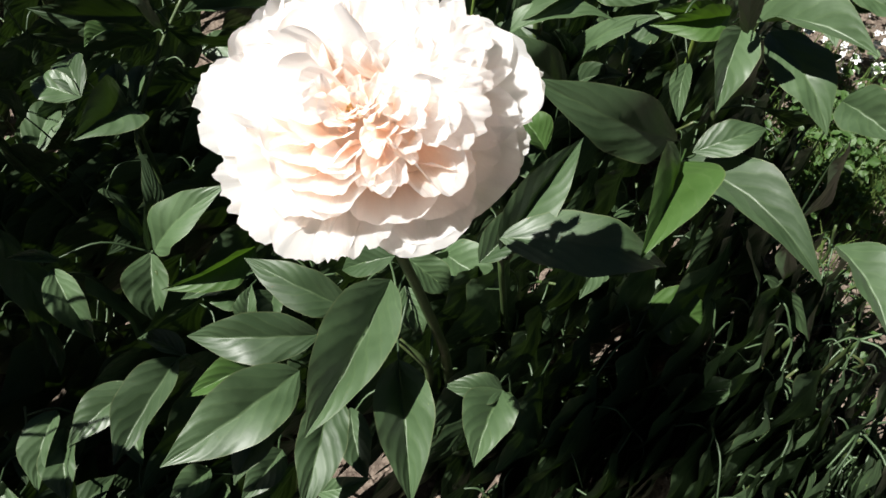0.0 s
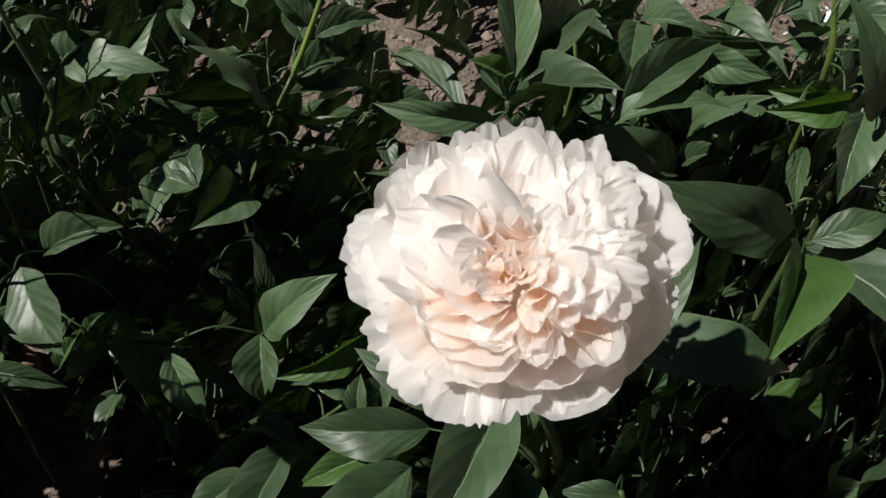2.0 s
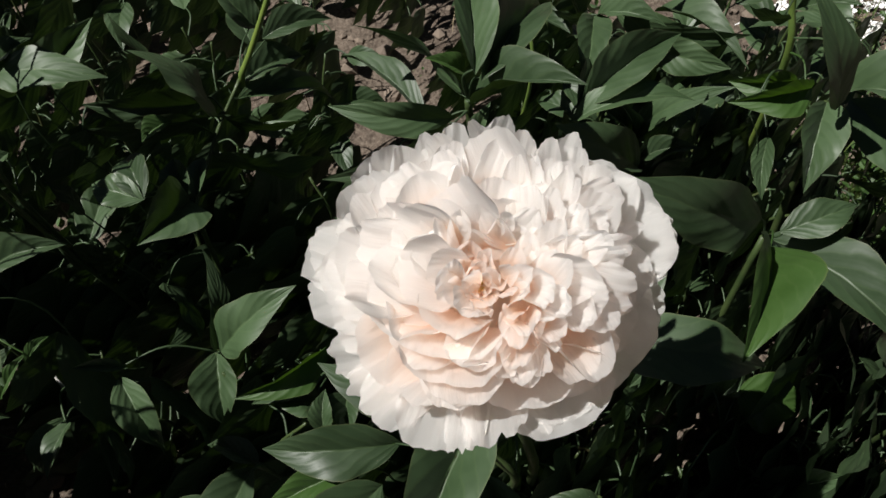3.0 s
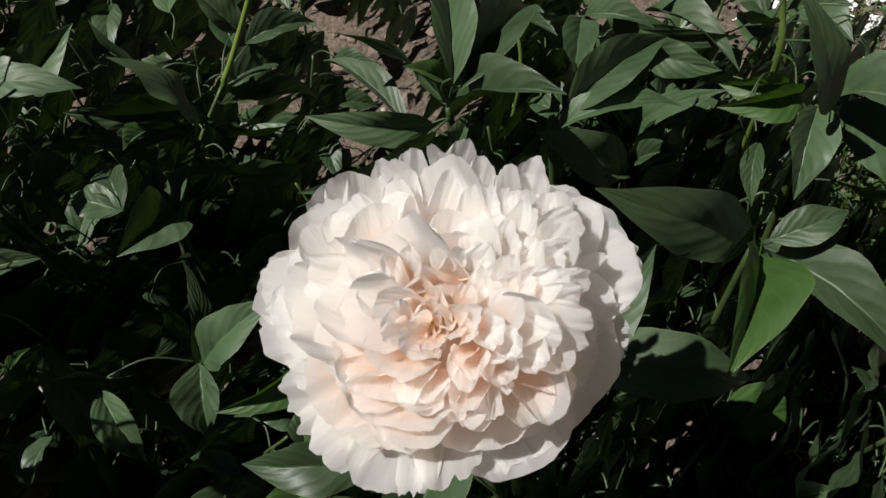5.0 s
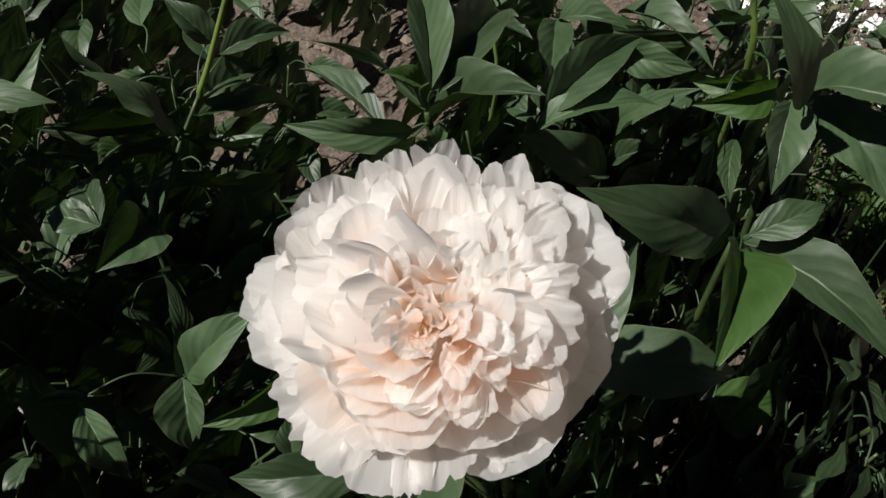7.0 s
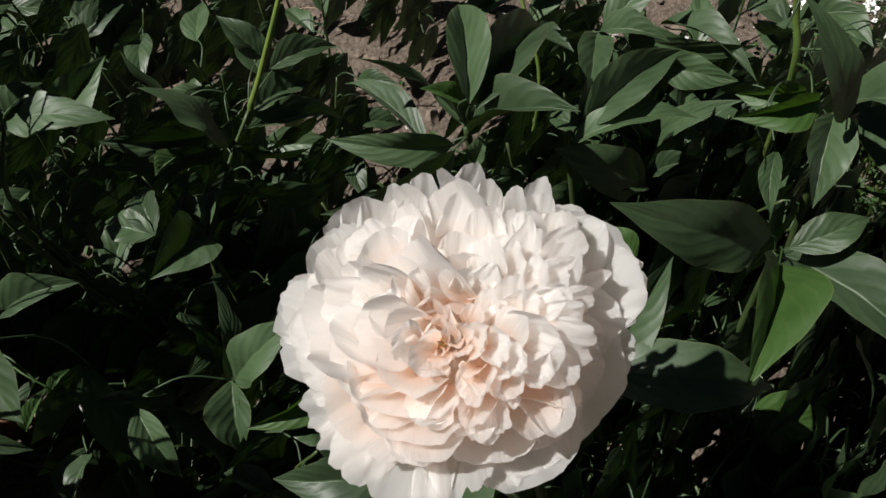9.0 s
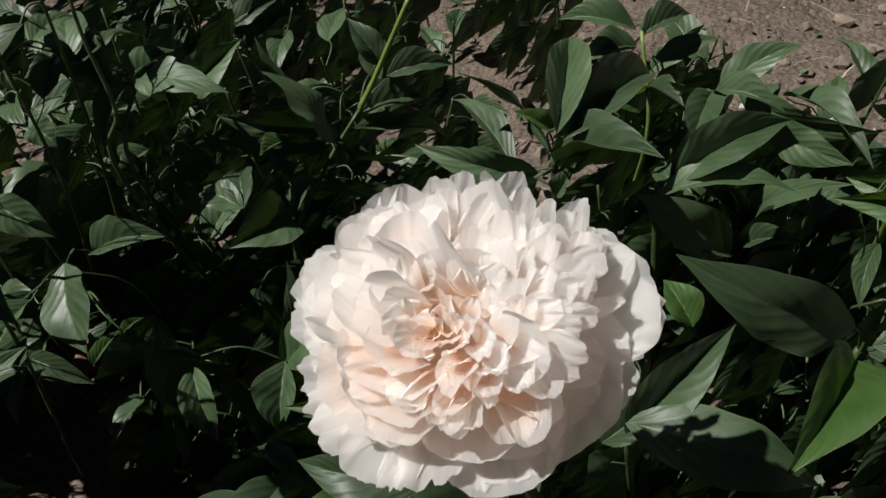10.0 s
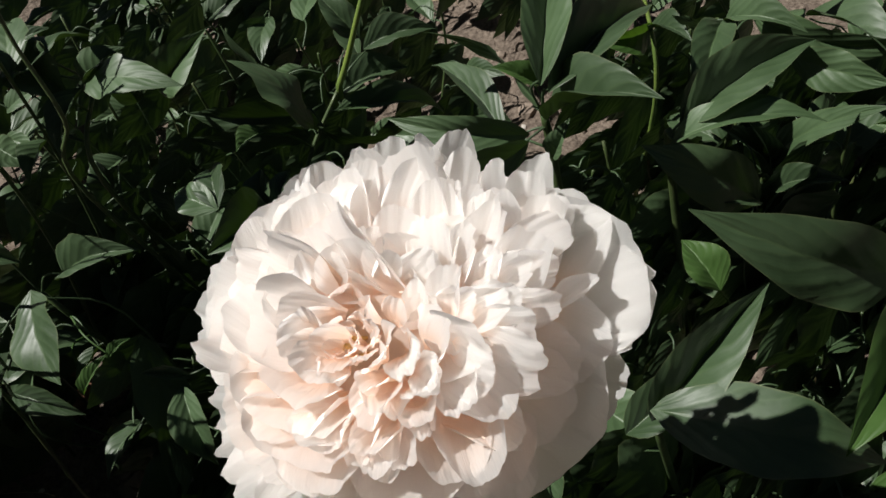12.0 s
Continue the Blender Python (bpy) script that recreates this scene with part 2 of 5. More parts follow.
def leaf(owner, base, tip, width, roll=0.0, arch=0.08, fold=1.2, mat=None, face=None, straight=False, pile=None):
    """One leaflet with its stalk, from base to tip; on a pile, it joins the plant's uncounted foliage."""
    b, t = Vector(base), Vector(tip)
    axis = t - b
    length = axis.length
    x = axis.normalized()
    # the default face leans up and towards the camera's side
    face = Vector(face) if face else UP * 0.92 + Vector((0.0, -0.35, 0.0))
    z = (face - x * face.dot(x)).normalized()
    z = Matrix.Rotation(radians(roll), 3, x) @ z
    y = z.cross(x)
    turn = Matrix((x, y, z)).transposed()
    seed = rng.randrange(1 << 30)
    twirl = 0.4 * (seed % 1000) / 1000 - 0.2
    vs, uvs = blade(length, width, arch, fold, seed, straight)
    origin = owner.parent.location
    verts = [turn @ v + b - origin for v in vs]
    faces = grid_faces(17, 11)
    line = NODES[owner]
    node = min(line, key=lambda p: (p - b).length)
    if (node - b).length > 0.08 and b.z < 0.32:
        # a leaf far from its stem gets its own stalk, hidden behind it from the camera
        node = Vector((b.x + 0.02, b.y + 0.03, 0.0))
    if (node - b).length > 0.004:
        mid = (node + b) / 2 + Vector((0, 0, 0.2 * (node - b).length)) + y * (twirl * (node - b).length)
        tv, tf, tu = tube([p - origin for p in smooth_line([node, mid, b + x * 0.006], 5)], 0.0012, 0.0008, 6, len(verts))
        verts, faces, uvs = verts + tv, faces + tf, uvs + tu
    if pile is not None:
        start = len(pile[0])
        pile[0].extend(verts)
        pile[1].extend(tuple(start + i for i in f) for f in faces)
        pile[2].extend(uvs)
        return None
    ob = mesh_object("leaf", verts, faces, mat or LEAF, uvs, owner)
    if mat is YOUNG:
        ob["label"] = "bright green young leaf"
    return ob


flowering_peony = plant(0.03, 0.37, "dark green peony plant with one large pale pink double bloom")
back_peony = plant(0.06, 0.66, "leafy dark green peony plant without blooms on bare soil", "peony plants in the bed")
right_peony = plant(0.24, 0.52, "glossy dark green peony plant with a tall pale stem beside weeds", "peony plants in the bed")
left_peony = plant(-0.3, 0.5, "shaded dark green peony plant with thin upright stems", "peony plants in the bed")

stem(flowering_peony, [(0.040, 0.370, 0.000), (0.033, 0.325, 0.184), (0.028, 0.322, 0.228), (0.012, 0.312, 0.324), (0.000, 0.303, 0.397), (-0.006, 0.300, 0.484)], 0.0042, STEM)
stem_front = stem(flowering_peony, [(0.000, 0.360, 0.000), (0.019, 0.320, 0.171), (-0.006, 0.326, 0.220)], 0.004, STEM)
stem_low = stem(flowering_peony, [(-0.160, 0.360, 0.000), (-0.197, 0.340, 0.155)], 0.0035, STEM)
stem_shade = stem(flowering_peony, [(0.120, 0.330, 0.000), (0.088, 0.312, 0.147)], 0.004, STEM)
stem_mid = stem(back_peony, [(0.000, 0.560, 0.000), (-0.011, 0.582, 0.281), (-0.014, 0.584, 0.339)], 0.004, STEM)
stem_arch = stem(back_peony, [(0.100, 0.600, 0.000), (0.075, 0.609, 0.271), (0.077, 0.599, 0.303)], 0.0035, STEM)
stem_far = stem(back_peony, [(0.120, 0.720, 0.000), (0.128, 0.747, 0.249), (0.107, 0.738, 0.301)], 0.004, STEM)
stem_thin = stem(back_peony, [(0.030, 0.800, 0.000), (0.057, 0.767, 0.207), (0.037, 0.818, 0.308)], 0.0024, PALE_STEM)
stem_low_b = stem(back_peony, [(0.150, 0.680, 0.000), (0.155, 0.697, 0.156)], 0.0035, STEM)
stem_right = stem(right_peony, [(0.240, 0.520, 0.000), (0.255, 0.533, 0.207)], 0.004, STEM)
stem_tall = stem(right_peony, [(0.310, 0.740, 0.000), (0.282, 0.670, 0.285), (0.268, 0.674, 0.365), (0.253, 0.673, 0.468)], 0.0036, PALE_STEM)
stem_right_b = stem(right_peony, [(0.310, 0.600, 0.000), (0.295, 0.600, 0.310)], 0.004, STEM)
stem_right_low = stem(right_peony, [(0.200, 0.450, 0.000), (0.221, 0.403, 0.150)], 0.0035, STEM)
stem_near = stem(right_peony, [(0.100, 0.420, 0.000), (0.075, 0.387, 0.258)], 0.0035, STEM)
# one stem in two materials: the darker lower part paints its shade
stem_bright = stem(left_peony, [(-0.240, 0.600, 0.000), (-0.299, 0.583, 0.141), (-0.283, 0.665, 0.202), (-0.249, 0.714, 0.253)], 0.0026, STEM)
stem(left_peony, [(-0.249, 0.714, 0.253), (-0.231, 0.721, 0.284), (-0.206, 0.728, 0.333), (-0.183, 0.742, 0.379)], 0.003, PALE_STEM)
stem_left = stem(left_peony, [(-0.240, 0.420, 0.000), (-0.255, 0.452, 0.152)], 0.0038, STEM)
stem_left_b = stem(left_peony, [(-0.280, 0.560, 0.000), (-0.280, 0.572, 0.229)], 0.0034, STEM)
stem_upper = stem(left_peony, [(-0.420, 0.600, 0.000), (-0.442, 0.571, 0.270), (-0.444, 0.634, 0.338)], 0.0026, STEM)
stem_edge = stem(left_peony, [(-0.460, 0.480, 0.000), (-0.477, 0.466, 0.231)], 0.0036, STEM)
stem(left_peony, [(-0.360, 0.550, 0.000), (-0.413, 0.527, 0.301), (-0.399, 0.545, 0.374), (-0.406, 0.557, 0.439), (-0.408, 0.567, 0.478)], 0.002, STEM)
stem_corner = stem(left_peony, [(-0.360, 0.360, 0.000), (-0.401, 0.446, 0.159)], 0.0036, STEM)
low_stem_a = stem(flowering_peony, [(0.157, 0.422, 0.000), (0.137, 0.392, 0.102)], 0.0028, STEM)
low_stem_b = stem(flowering_peony, [(0.157, 0.344, 0.000), (0.137, 0.314, 0.066)], 0.0028, STEM)
low_stem_c = stem(right_peony, [(0.231, 0.417, 0.000), (0.211, 0.387, 0.114)], 0.0028, STEM)
low_stem_d = stem(right_peony, [(0.229, 0.340, 0.000), (0.209, 0.310, 0.078)], 0.0028, STEM)
low_stem_e = stem(right_peony, [(0.300, 0.409, 0.000), (0.280, 0.379, 0.132)], 0.0028, STEM)
low_stem_f = stem(right_peony, [(0.297, 0.335, 0.000), (0.277, 0.305, 0.096)], 0.0028, STEM)
low_stem_g = stem(right_peony, [(0.363, 0.399, 0.000), (0.343, 0.369, 0.154)], 0.0028, STEM)
low_stem_h = stem(right_peony, [(0.359, 0.327, 0.000), (0.339, 0.297, 0.118)], 0.0028, STEM)
low_stem_i = stem(right_peony, [(0.412, 0.388, 0.000), (0.392, 0.358, 0.174)], 0.0028, STEM)
low_stem_j = stem(right_peony, [(0.408, 0.320, 0.000), (0.388, 0.290, 0.140)], 0.0028, STEM)

# pale tube standing in for the sunlit edge of a dark leaf
stem(left_peony, [(-0.470, 0.540, 0.000), (-0.449, 0.494, 0.096), (-0.436, 0.457, 0.103), (-0.400, 0.425, 0.095), (-0.366, 0.393, 0.100), (-0.346, 0.362, 0.082)], 0.0017, LIT_EDGE)

leaf(stem_front, (-0.010, 0.346, 0.278), (-0.064, 0.227, 0.259), 0.052, arch=0.05, fold=1.35, roll=0)
leaf(stem_front, (-0.086, 0.307, 0.199), (-0.177, 0.221, 0.212), 0.055, fold=0.60, roll=-4)
leaf(stem_front, (-0.091, 0.296, 0.183), (-0.133, 0.222, 0.176), 0.042, fold=0.75, roll=16)
leaf(stem_front, (-0.004, 0.303, 0.230), (0.010, 0.198, 0.209), 0.044, fold=1.35, roll=-4)
leaf(stem_front, (-0.058, 0.295, 0.188), (-0.070, 0.197, 0.186), 0.040, fold=0.60, roll=-20)
leaf(stem_front, (-0.073, 0.344, 0.192), (-0.183, 0.331, 0.207), 0.044, arch=0.1, fold=0.60, roll=-12)
leaf(stem_front, (-0.054, 0.375, 0.183), (-0.143, 0.401, 0.220), 0.039, fold=0.60, roll=-12)
leaf(stem_front, (-0.106, 0.336, 0.172), (-0.190, 0.300, 0.157), 0.031, mat=YOUNG)
leaf(stem_shade, (0.077, 0.283, 0.221), (0.055, 0.224, 0.217), 0.041, fold=1.05, roll=8)
leaf(stem_shade, (0.077, 0.283, 0.221), (0.032, 0.282, 0.230), 0.024, fold=0.85)
leaf(stem_front, (-0.003, 0.374, 0.224), (0.013, 0.339, 0.203), 0.028, fold=0.85)
leaf(stem_front, (-0.011, 0.395, 0.238), (-0.060, 0.393, 0.219), 0.029, fold=0.85)
leaf(stem_front, (-0.002, 0.405, 0.220), (0.037, 0.392, 0.187), 0.031, fold=0.85)
leaf(stem_front, (-0.049, 0.299, 0.144), (-0.031, 0.240, 0.131), 0.030, fold=0.85)
leaf(stem_front, (-0.071, 0.226, 0.142), (-0.027, 0.236, 0.150), 0.019, fold=0.85)
leaf(stem_low, (-0.203, 0.338, 0.156), (-0.237, 0.241, 0.152), 0.042, fold=1.05, roll=8)
leaf(stem_low, (-0.238, 0.315, 0.148), (-0.285, 0.259, 0.147), 0.036, fold=0.60, roll=4)
leaf(stem_low, (-0.299, 0.283, 0.127), (-0.281, 0.219, 0.120), 0.033, fold=0.90, roll=4)
leaf(stem_low, (-0.306, 0.295, 0.136), (-0.310, 0.226, 0.125), 0.032, fold=0.90, roll=8)
leaf(stem_low, (-0.170, 0.254, 0.110), (-0.197, 0.223, 0.120), 0.027, fold=0.85)
leaf(stem_low, (-0.108, 0.269, 0.121), (-0.136, 0.223, 0.123), 0.030, fold=0.85)
leaf(stem_low, (-0.200, 0.344, 0.146), (-0.252, 0.367, 0.143), 0.022, roll=30, fold=0.85)
leaf(stem_low, (-0.347, 0.379, 0.150), (-0.312, 0.332, 0.131), 0.023, fold=0.1, face=(0.86, 0.40, 0.36))
leaf(stem_left, (-0.255, 0.452, 0.152), (-0.246, 0.391, 0.119), 0.043, arch=0.08)
leaf(stem_left, (-0.325, 0.410, 0.185), (-0.285, 0.357, 0.149), 0.032, arch=0.12, roll=-10)
leaf(stem_left, (-0.324, 0.422, 0.179), (-0.364, 0.413, 0.197), 0.012)
leaf(stem_left, (-0.250, 0.442, 0.169), (-0.244, 0.504, 0.243), 0.023, fold=0.1, face=(0.87, -0.48, 0.21))
leaf(stem_left, (-0.245, 0.443, 0.167), (-0.168, 0.466, 0.240), 0.045, fold=0.56)
leaf(stem_left, (-0.143, 0.434, 0.191), (-0.210, 0.375, 0.202), 0.030, face=(0.7, -0.6, 0.3), mat=YOUNG)
leaf(stem_left, (-0.145, 0.420, 0.172), (-0.208, 0.389, 0.174), 0.023)
leaf(stem_left, (-0.151, 0.397, 0.162), (-0.187, 0.388, 0.178), 0.034)
leaf(stem_left, (-0.140, 0.360, 0.176), (-0.140, 0.393, 0.191), 0.021)
leaf(stem_left, (-0.125, 0.400, 0.169), (-0.120, 0.356, 0.171), 0.030)
leaf(stem_left_b, (-0.302, 0.539, 0.272), (-0.333, 0.590, 0.277), 0.035, fold=0.64)
leaf(stem_left_b, (-0.302, 0.539, 0.272), (-0.354, 0.557, 0.275), 0.032, fold=0.48)
leaf(stem_left_b, (-0.283, 0.570, 0.231), (-0.300, 0.612, 0.248), 0.028)
leaf(stem_left_b, (-0.275, 0.574, 0.231), (-0.273, 0.619, 0.241), 0.021)
leaf(stem_left_b, (-0.280, 0.572, 0.229), (-0.303, 0.502, 0.257), 0.053, roll=-35)
leaf(stem_left_b, (-0.279, 0.571, 0.230), (-0.317, 0.578, 0.256), 0.034, fold=0.1, face=(-0.32, -0.82, -0.50))
leaf(stem_edge, (-0.427, 0.464, 0.265), (-0.348, 0.478, 0.294), 0.034, arch=0.1)
leaf(stem_edge, (-0.425, 0.432, 0.290), (-0.376, 0.364, 0.262), 0.056, arch=0.05, fold=0.3, face=(-0.25, -0.35, 0.9))
leaf(stem_upper, (-0.410, 0.596, 0.370), (-0.311, 0.586, 0.379), 0.039, fold=0.24)
leaf(stem_upper, (-0.478, 0.621, 0.385), (-0.436, 0.591, 0.356), 0.048)
leaf(stem_upper, (-0.532, 0.581, 0.412), (-0.502, 0.543, 0.386), 0.033)
leaf(stem_upper, (-0.506, 0.600, 0.296), (-0.507, 0.552, 0.287), 0.025)
leaf(stem_upper, (-0.501, 0.604, 0.294), (-0.475, 0.619, 0.317), 0.022)
leaf(stem_upper, (-0.447, 0.579, 0.248), (-0.463, 0.592, 0.277), 0.024)
leaf(stem_upper, (-0.423, 0.605, 0.357), (-0.383, 0.629, 0.382), 0.029)
leaf(stem_upper, (-0.423, 0.605, 0.357), (-0.432, 0.541, 0.334), 0.027)
leaf(stem_upper, (-0.575, 0.600, 0.287), (-0.537, 0.591, 0.269), 0.032)
leaf(stem_upper, (-0.552, 0.656, 0.319), (-0.568, 0.618, 0.338), 0.027)
leaf(stem_edge, (-0.495, 0.456, 0.333), (-0.439, 0.452, 0.300), 0.033)
leaf(stem_edge, (-0.490, 0.399, 0.210), (-0.557, 0.369, 0.065), 0.028)
leaf(stem_edge, (-0.494, 0.432, 0.232), (-0.508, 0.380, 0.218), 0.027)
leaf(stem_edge, (-0.490, 0.384, 0.188), (-0.421, 0.380, 0.169), 0.025)
leaf(stem_edge, (-0.436, 0.451, 0.175), (-0.445, 0.403, 0.157), 0.016, roll=20)
leaf(stem_edge, (-0.512, 0.470, 0.167), (-0.506, 0.379, 0.143), 0.039)
leaf(stem_edge, (-0.528, 0.551, 0.275), (-0.514, 0.502, 0.253), 0.032, fold=0.1, face=(0.95, 0.06, 0.35))
leaf(stem_corner, (-0.392, 0.398, 0.130), (-0.430, 0.357, 0.080), 0.026)
leaf(stem_corner, (-0.397, 0.460, 0.178), (-0.324, 0.341, 0.119), 0.064, fold=0.1, face=(0.90, 0.28, 0.36))
leaf(stem_corner, (-0.402, 0.465, 0.170), (-0.435, 0.390, 0.153), 0.042, fold=0.1, face=(0.89, -0.42, 0.24))
leaf(stem_corner, (-0.330, 0.444, 0.120), (-0.241, 0.367, 0.096), 0.076, fold=0.1, face=(0.72, 0.63, 0.32))
leaf(stem_corner, (-0.363, 0.396, 0.089), (-0.386, 0.315, 0.095), 0.055, fold=0.1, face=(0.95, -0.19, 0.31))
leaf(stem_bright, (-0.273, 0.683, 0.230), (-0.332, 0.701, 0.315), 0.065, fold=0.1, face=(0.89, 0.32, 0.36))
leaf(stem_bright, (-0.256, 0.707, 0.232), (-0.168, 0.795, 0.160), 0.032)
leaf(stem_bright, (-0.252, 0.719, 0.244), (-0.190, 0.765, 0.242), 0.037)
leaf(stem_bright, (-0.273, 0.685, 0.232), (-0.187, 0.677, 0.219), 0.043, fold=0.1, face=(-0.05, -0.94, -0.38))
leaf(stem_bright, (-0.308, 0.657, 0.252), (-0.336, 0.635, 0.246), 0.021, mat=YOUNG)
leaf(stem_bright, (-0.298, 0.710, 0.225), (-0.394, 0.664, 0.266), 0.045, fold=0.5, roll=-60)
leaf(stem_bright, (-0.288, 0.700, 0.209), (-0.409, 0.658, 0.240), 0.039, fold=0.1, face=(0.41, -0.92, -0.12))
leaf(stem_bright, (-0.283, 0.660, 0.198), (-0.157, 0.623, 0.230), 0.057, fold=0.1, face=(-0.13, -0.91, -0.42))
leaf(stem_bright, (-0.227, 0.753, 0.272), (-0.156, 0.777, 0.278), 0.031, roll=10)
leaf(stem_bright, (-0.237, 0.774, 0.270), (-0.278, 0.792, 0.315), 0.032)
leaf(stem_bright, (-0.246, 0.775, 0.243), (-0.275, 0.822, 0.264), 0.027)
leaf(stem_bright, (-0.325, 0.763, 0.218), (-0.384, 0.758, 0.301), 0.040, fold=0.1, face=(-0.43, -0.73, -0.55))
leaf(stem_upper, (-0.475, 0.635, 0.235), (-0.496, 0.604, 0.225), 0.030)
leaf(stem_upper, (-0.416, 0.658, 0.212), (-0.445, 0.635, 0.212), 0.018)
leaf(stem_upper, (-0.458, 0.715, 0.255), (-0.396, 0.753, 0.304), 0.047, roll=35)
leaf(stem_upper, (-0.478, 0.699, 0.254), (-0.484, 0.703, 0.317), 0.033, roll=30)
leaf(stem_left_b, (-0.399, 0.584, 0.196), (-0.430, 0.600, 0.231), 0.044, fold=0.1, face=(0.83, 0.45, 0.36))
leaf(stem_left_b, (-0.361, 0.545, 0.172), (-0.413, 0.539, 0.199), 0.062, fold=0.1, face=(0.12, -0.96, -0.29))
leaf(stem_left_b, (-0.326, 0.535, 0.146), (-0.281, 0.484, 0.119), 0.055, fold=0.1, face=(0.84, 0.44, 0.36))
leaf(stem_mid, (-0.017, 0.586, 0.341), (-0.112, 0.631, 0.382), 0.046, arch=-0.16, fold=0.25, face=(-0.55, -0.75, -0.38), straight=True)
leaf(stem_mid, (-0.008, 0.560, 0.387), (-0.015, 0.663, 0.407), 0.034, fold=1.5, roll=10)
leaf(stem_mid, (-0.003, 0.558, 0.383), (0.062, 0.706, 0.356), 0.042, arch=0.05, fold=1.4, roll=8)
leaf(stem_mid, (-0.011, 0.574, 0.343), (0.070, 0.530, 0.407), 0.036, arch=0.08, fold=1.4, roll=-15)
leaf(stem_mid, (-0.026, 0.581, 0.322), (-0.126, 0.559, 0.359), 0.030, arch=0.12, fold=0.5, roll=-40)
leaf(stem_mid, (-0.025, 0.570, 0.325), (-0.119, 0.477, 0.363), 0.035, arch=0.15, fold=0.5, roll=-55)
leaf(stem_mid, (-0.016, 0.591, 0.361), (-0.046, 0.584, 0.386), 0.017, mat=YOUNG)
leaf(stem_mid, (-0.051, 0.599, 0.300), (-0.136, 0.694, 0.298), 0.027, roll=20)
leaf(stem_mid, (-0.010, 0.576, 0.302), (0.004, 0.582, 0.337), 0.017)
leaf(stem_arch, (0.076, 0.595, 0.299), (0.180, 0.599, 0.325), 0.033, arch=0.15, fold=0.8, roll=-20)
leaf(stem_arch, (0.085, 0.603, 0.309), (0.172, 0.648, 0.352), 0.04, arch=0.08, fold=1.4, roll=10)
leaf(stem_arch, (0.082, 0.604, 0.308), (0.105, 0.676, 0.303), 0.023, roll=20)
leaf(stem_low_b, (0.155, 0.697, 0.156), (0.232, 0.650, 0.285), 0.029, fold=0.32)
leaf(stem_low_b, (0.155, 0.697, 0.156), (0.112, 0.662, 0.259), 0.024)
leaf(stem_low_b, (0.155, 0.697, 0.156), (0.142, 0.671, 0.246), 0.022)
leaf(stem_low_b, (0.144, 0.594, 0.236), (0.057, 0.558, 0.334), 0.045, arch=0.1, fold=0.3, face=(0.75, -0.60, 0.10))
leaf(stem_low_b, (0.144, 0.594, 0.236), (0.095, 0.557, 0.278), 0.020)
leaf(stem_low_b, (0.158, 0.640, 0.198), (0.210, 0.629, 0.227), 0.023)
leaf(stem_far, (0.119, 0.738, 0.301), (0.182, 0.762, 0.346), 0.034, fold=0.56)
leaf(stem_far, (0.111, 0.738, 0.300), (0.093, 0.635, 0.300), 0.032)
leaf(stem_far, (0.114, 0.738, 0.301), (0.173, 0.704, 0.316), 0.029, arch=0.15)
leaf(stem_far, (0.137, 0.771, 0.280), (0.254, 0.702, 0.289), 0.040, arch=0.12, fold=0.3, face=(0.55, -0.80, 0.05))
leaf(stem_far, (0.166, 0.732, 0.268), (0.242, 0.690, 0.270), 0.036, fold=0.3, face=(0.60, -0.75, 0.12))
leaf(stem_far, (0.109, 0.737, 0.299), (0.070, 0.742, 0.303), 0.026, fold=0.1, face=(-0.07, -0.93, -0.39))
leaf(stem_thin, (0.048, 0.826, 0.249), (0.117, 0.867, 0.275), 0.029, fold=0.64)
leaf(stem_thin, (0.032, 0.858, 0.261), (-0.030, 0.825, 0.256), 0.034)
leaf(stem_thin, (0.049, 0.784, 0.259), (0.087, 0.731, 0.289), 0.024)
leaf(stem_thin, (0.049, 0.784, 0.259), (0.009, 0.729, 0.289), 0.027, mat=YOUNG, face=(0.6, -0.7, 0.3))
leaf(stem_thin, (0.037, 0.832, 0.293), (0.084, 0.863, 0.303), 0.032)
leaf(stem_thin, (0.031, 0.835, 0.297), (-0.051, 0.835, 0.310), 0.031)
leaf(stem_right, (0.234, 0.482, 0.262), (0.180, 0.364, 0.288), 0.052, fold=1.6, face=(-0.2, -0.67, 0.67), mat=YOUNG)
leaf(stem_right, (0.255, 0.533, 0.207), (0.361, 0.400, 0.209), 0.053, fold=0.85, arch=0.1)
leaf(stem_right, (0.254, 0.512, 0.241), (0.321, 0.529, 0.260), 0.034, fold=0.48)
leaf(stem_right, (0.243, 0.528, 0.241), (0.100, 0.461, 0.376), 0.056, arch=0.06, fold=0.22, face=(0.70, -0.56, 0.36))
leaf(stem_right_b, (0.295, 0.600, 0.310), (0.269, 0.529, 0.274), 0.039, fold=1.4, roll=0)
leaf(stem_right_b, (0.342, 0.644, 0.270), (0.390, 0.546, 0.230), 0.059, arch=0.1, fold=0.32)
leaf(stem_right_b, (0.318, 0.646, 0.275), (0.404, 0.561, 0.316), 0.051, arch=0.12)
leaf(stem_right_b, (0.341, 0.595, 0.216), (0.392, 0.556, 0.238), 0.035, fold=0.1, face=(-0.37, -0.78, -0.53))
leaf(stem_right_b, (0.295, 0.661, 0.280), (0.233, 0.666, 0.276), 0.035, mat=YOUNG, face=(0.6, -0.7, 0.3))
leaf(stem_right_b, (0.385, 0.442, 0.196), (0.404, 0.342, 0.198), 0.049)
leaf(stem_right_b, (0.399, 0.527, 0.246), (0.351, 0.456, 0.214), 0.053, fold=0.1, face=(0.80, -0.60, 0.15))
leaf(stem_right_b, (0.408, 0.580, 0.241), (0.443, 0.526, 0.245), 0.049, roll=30)
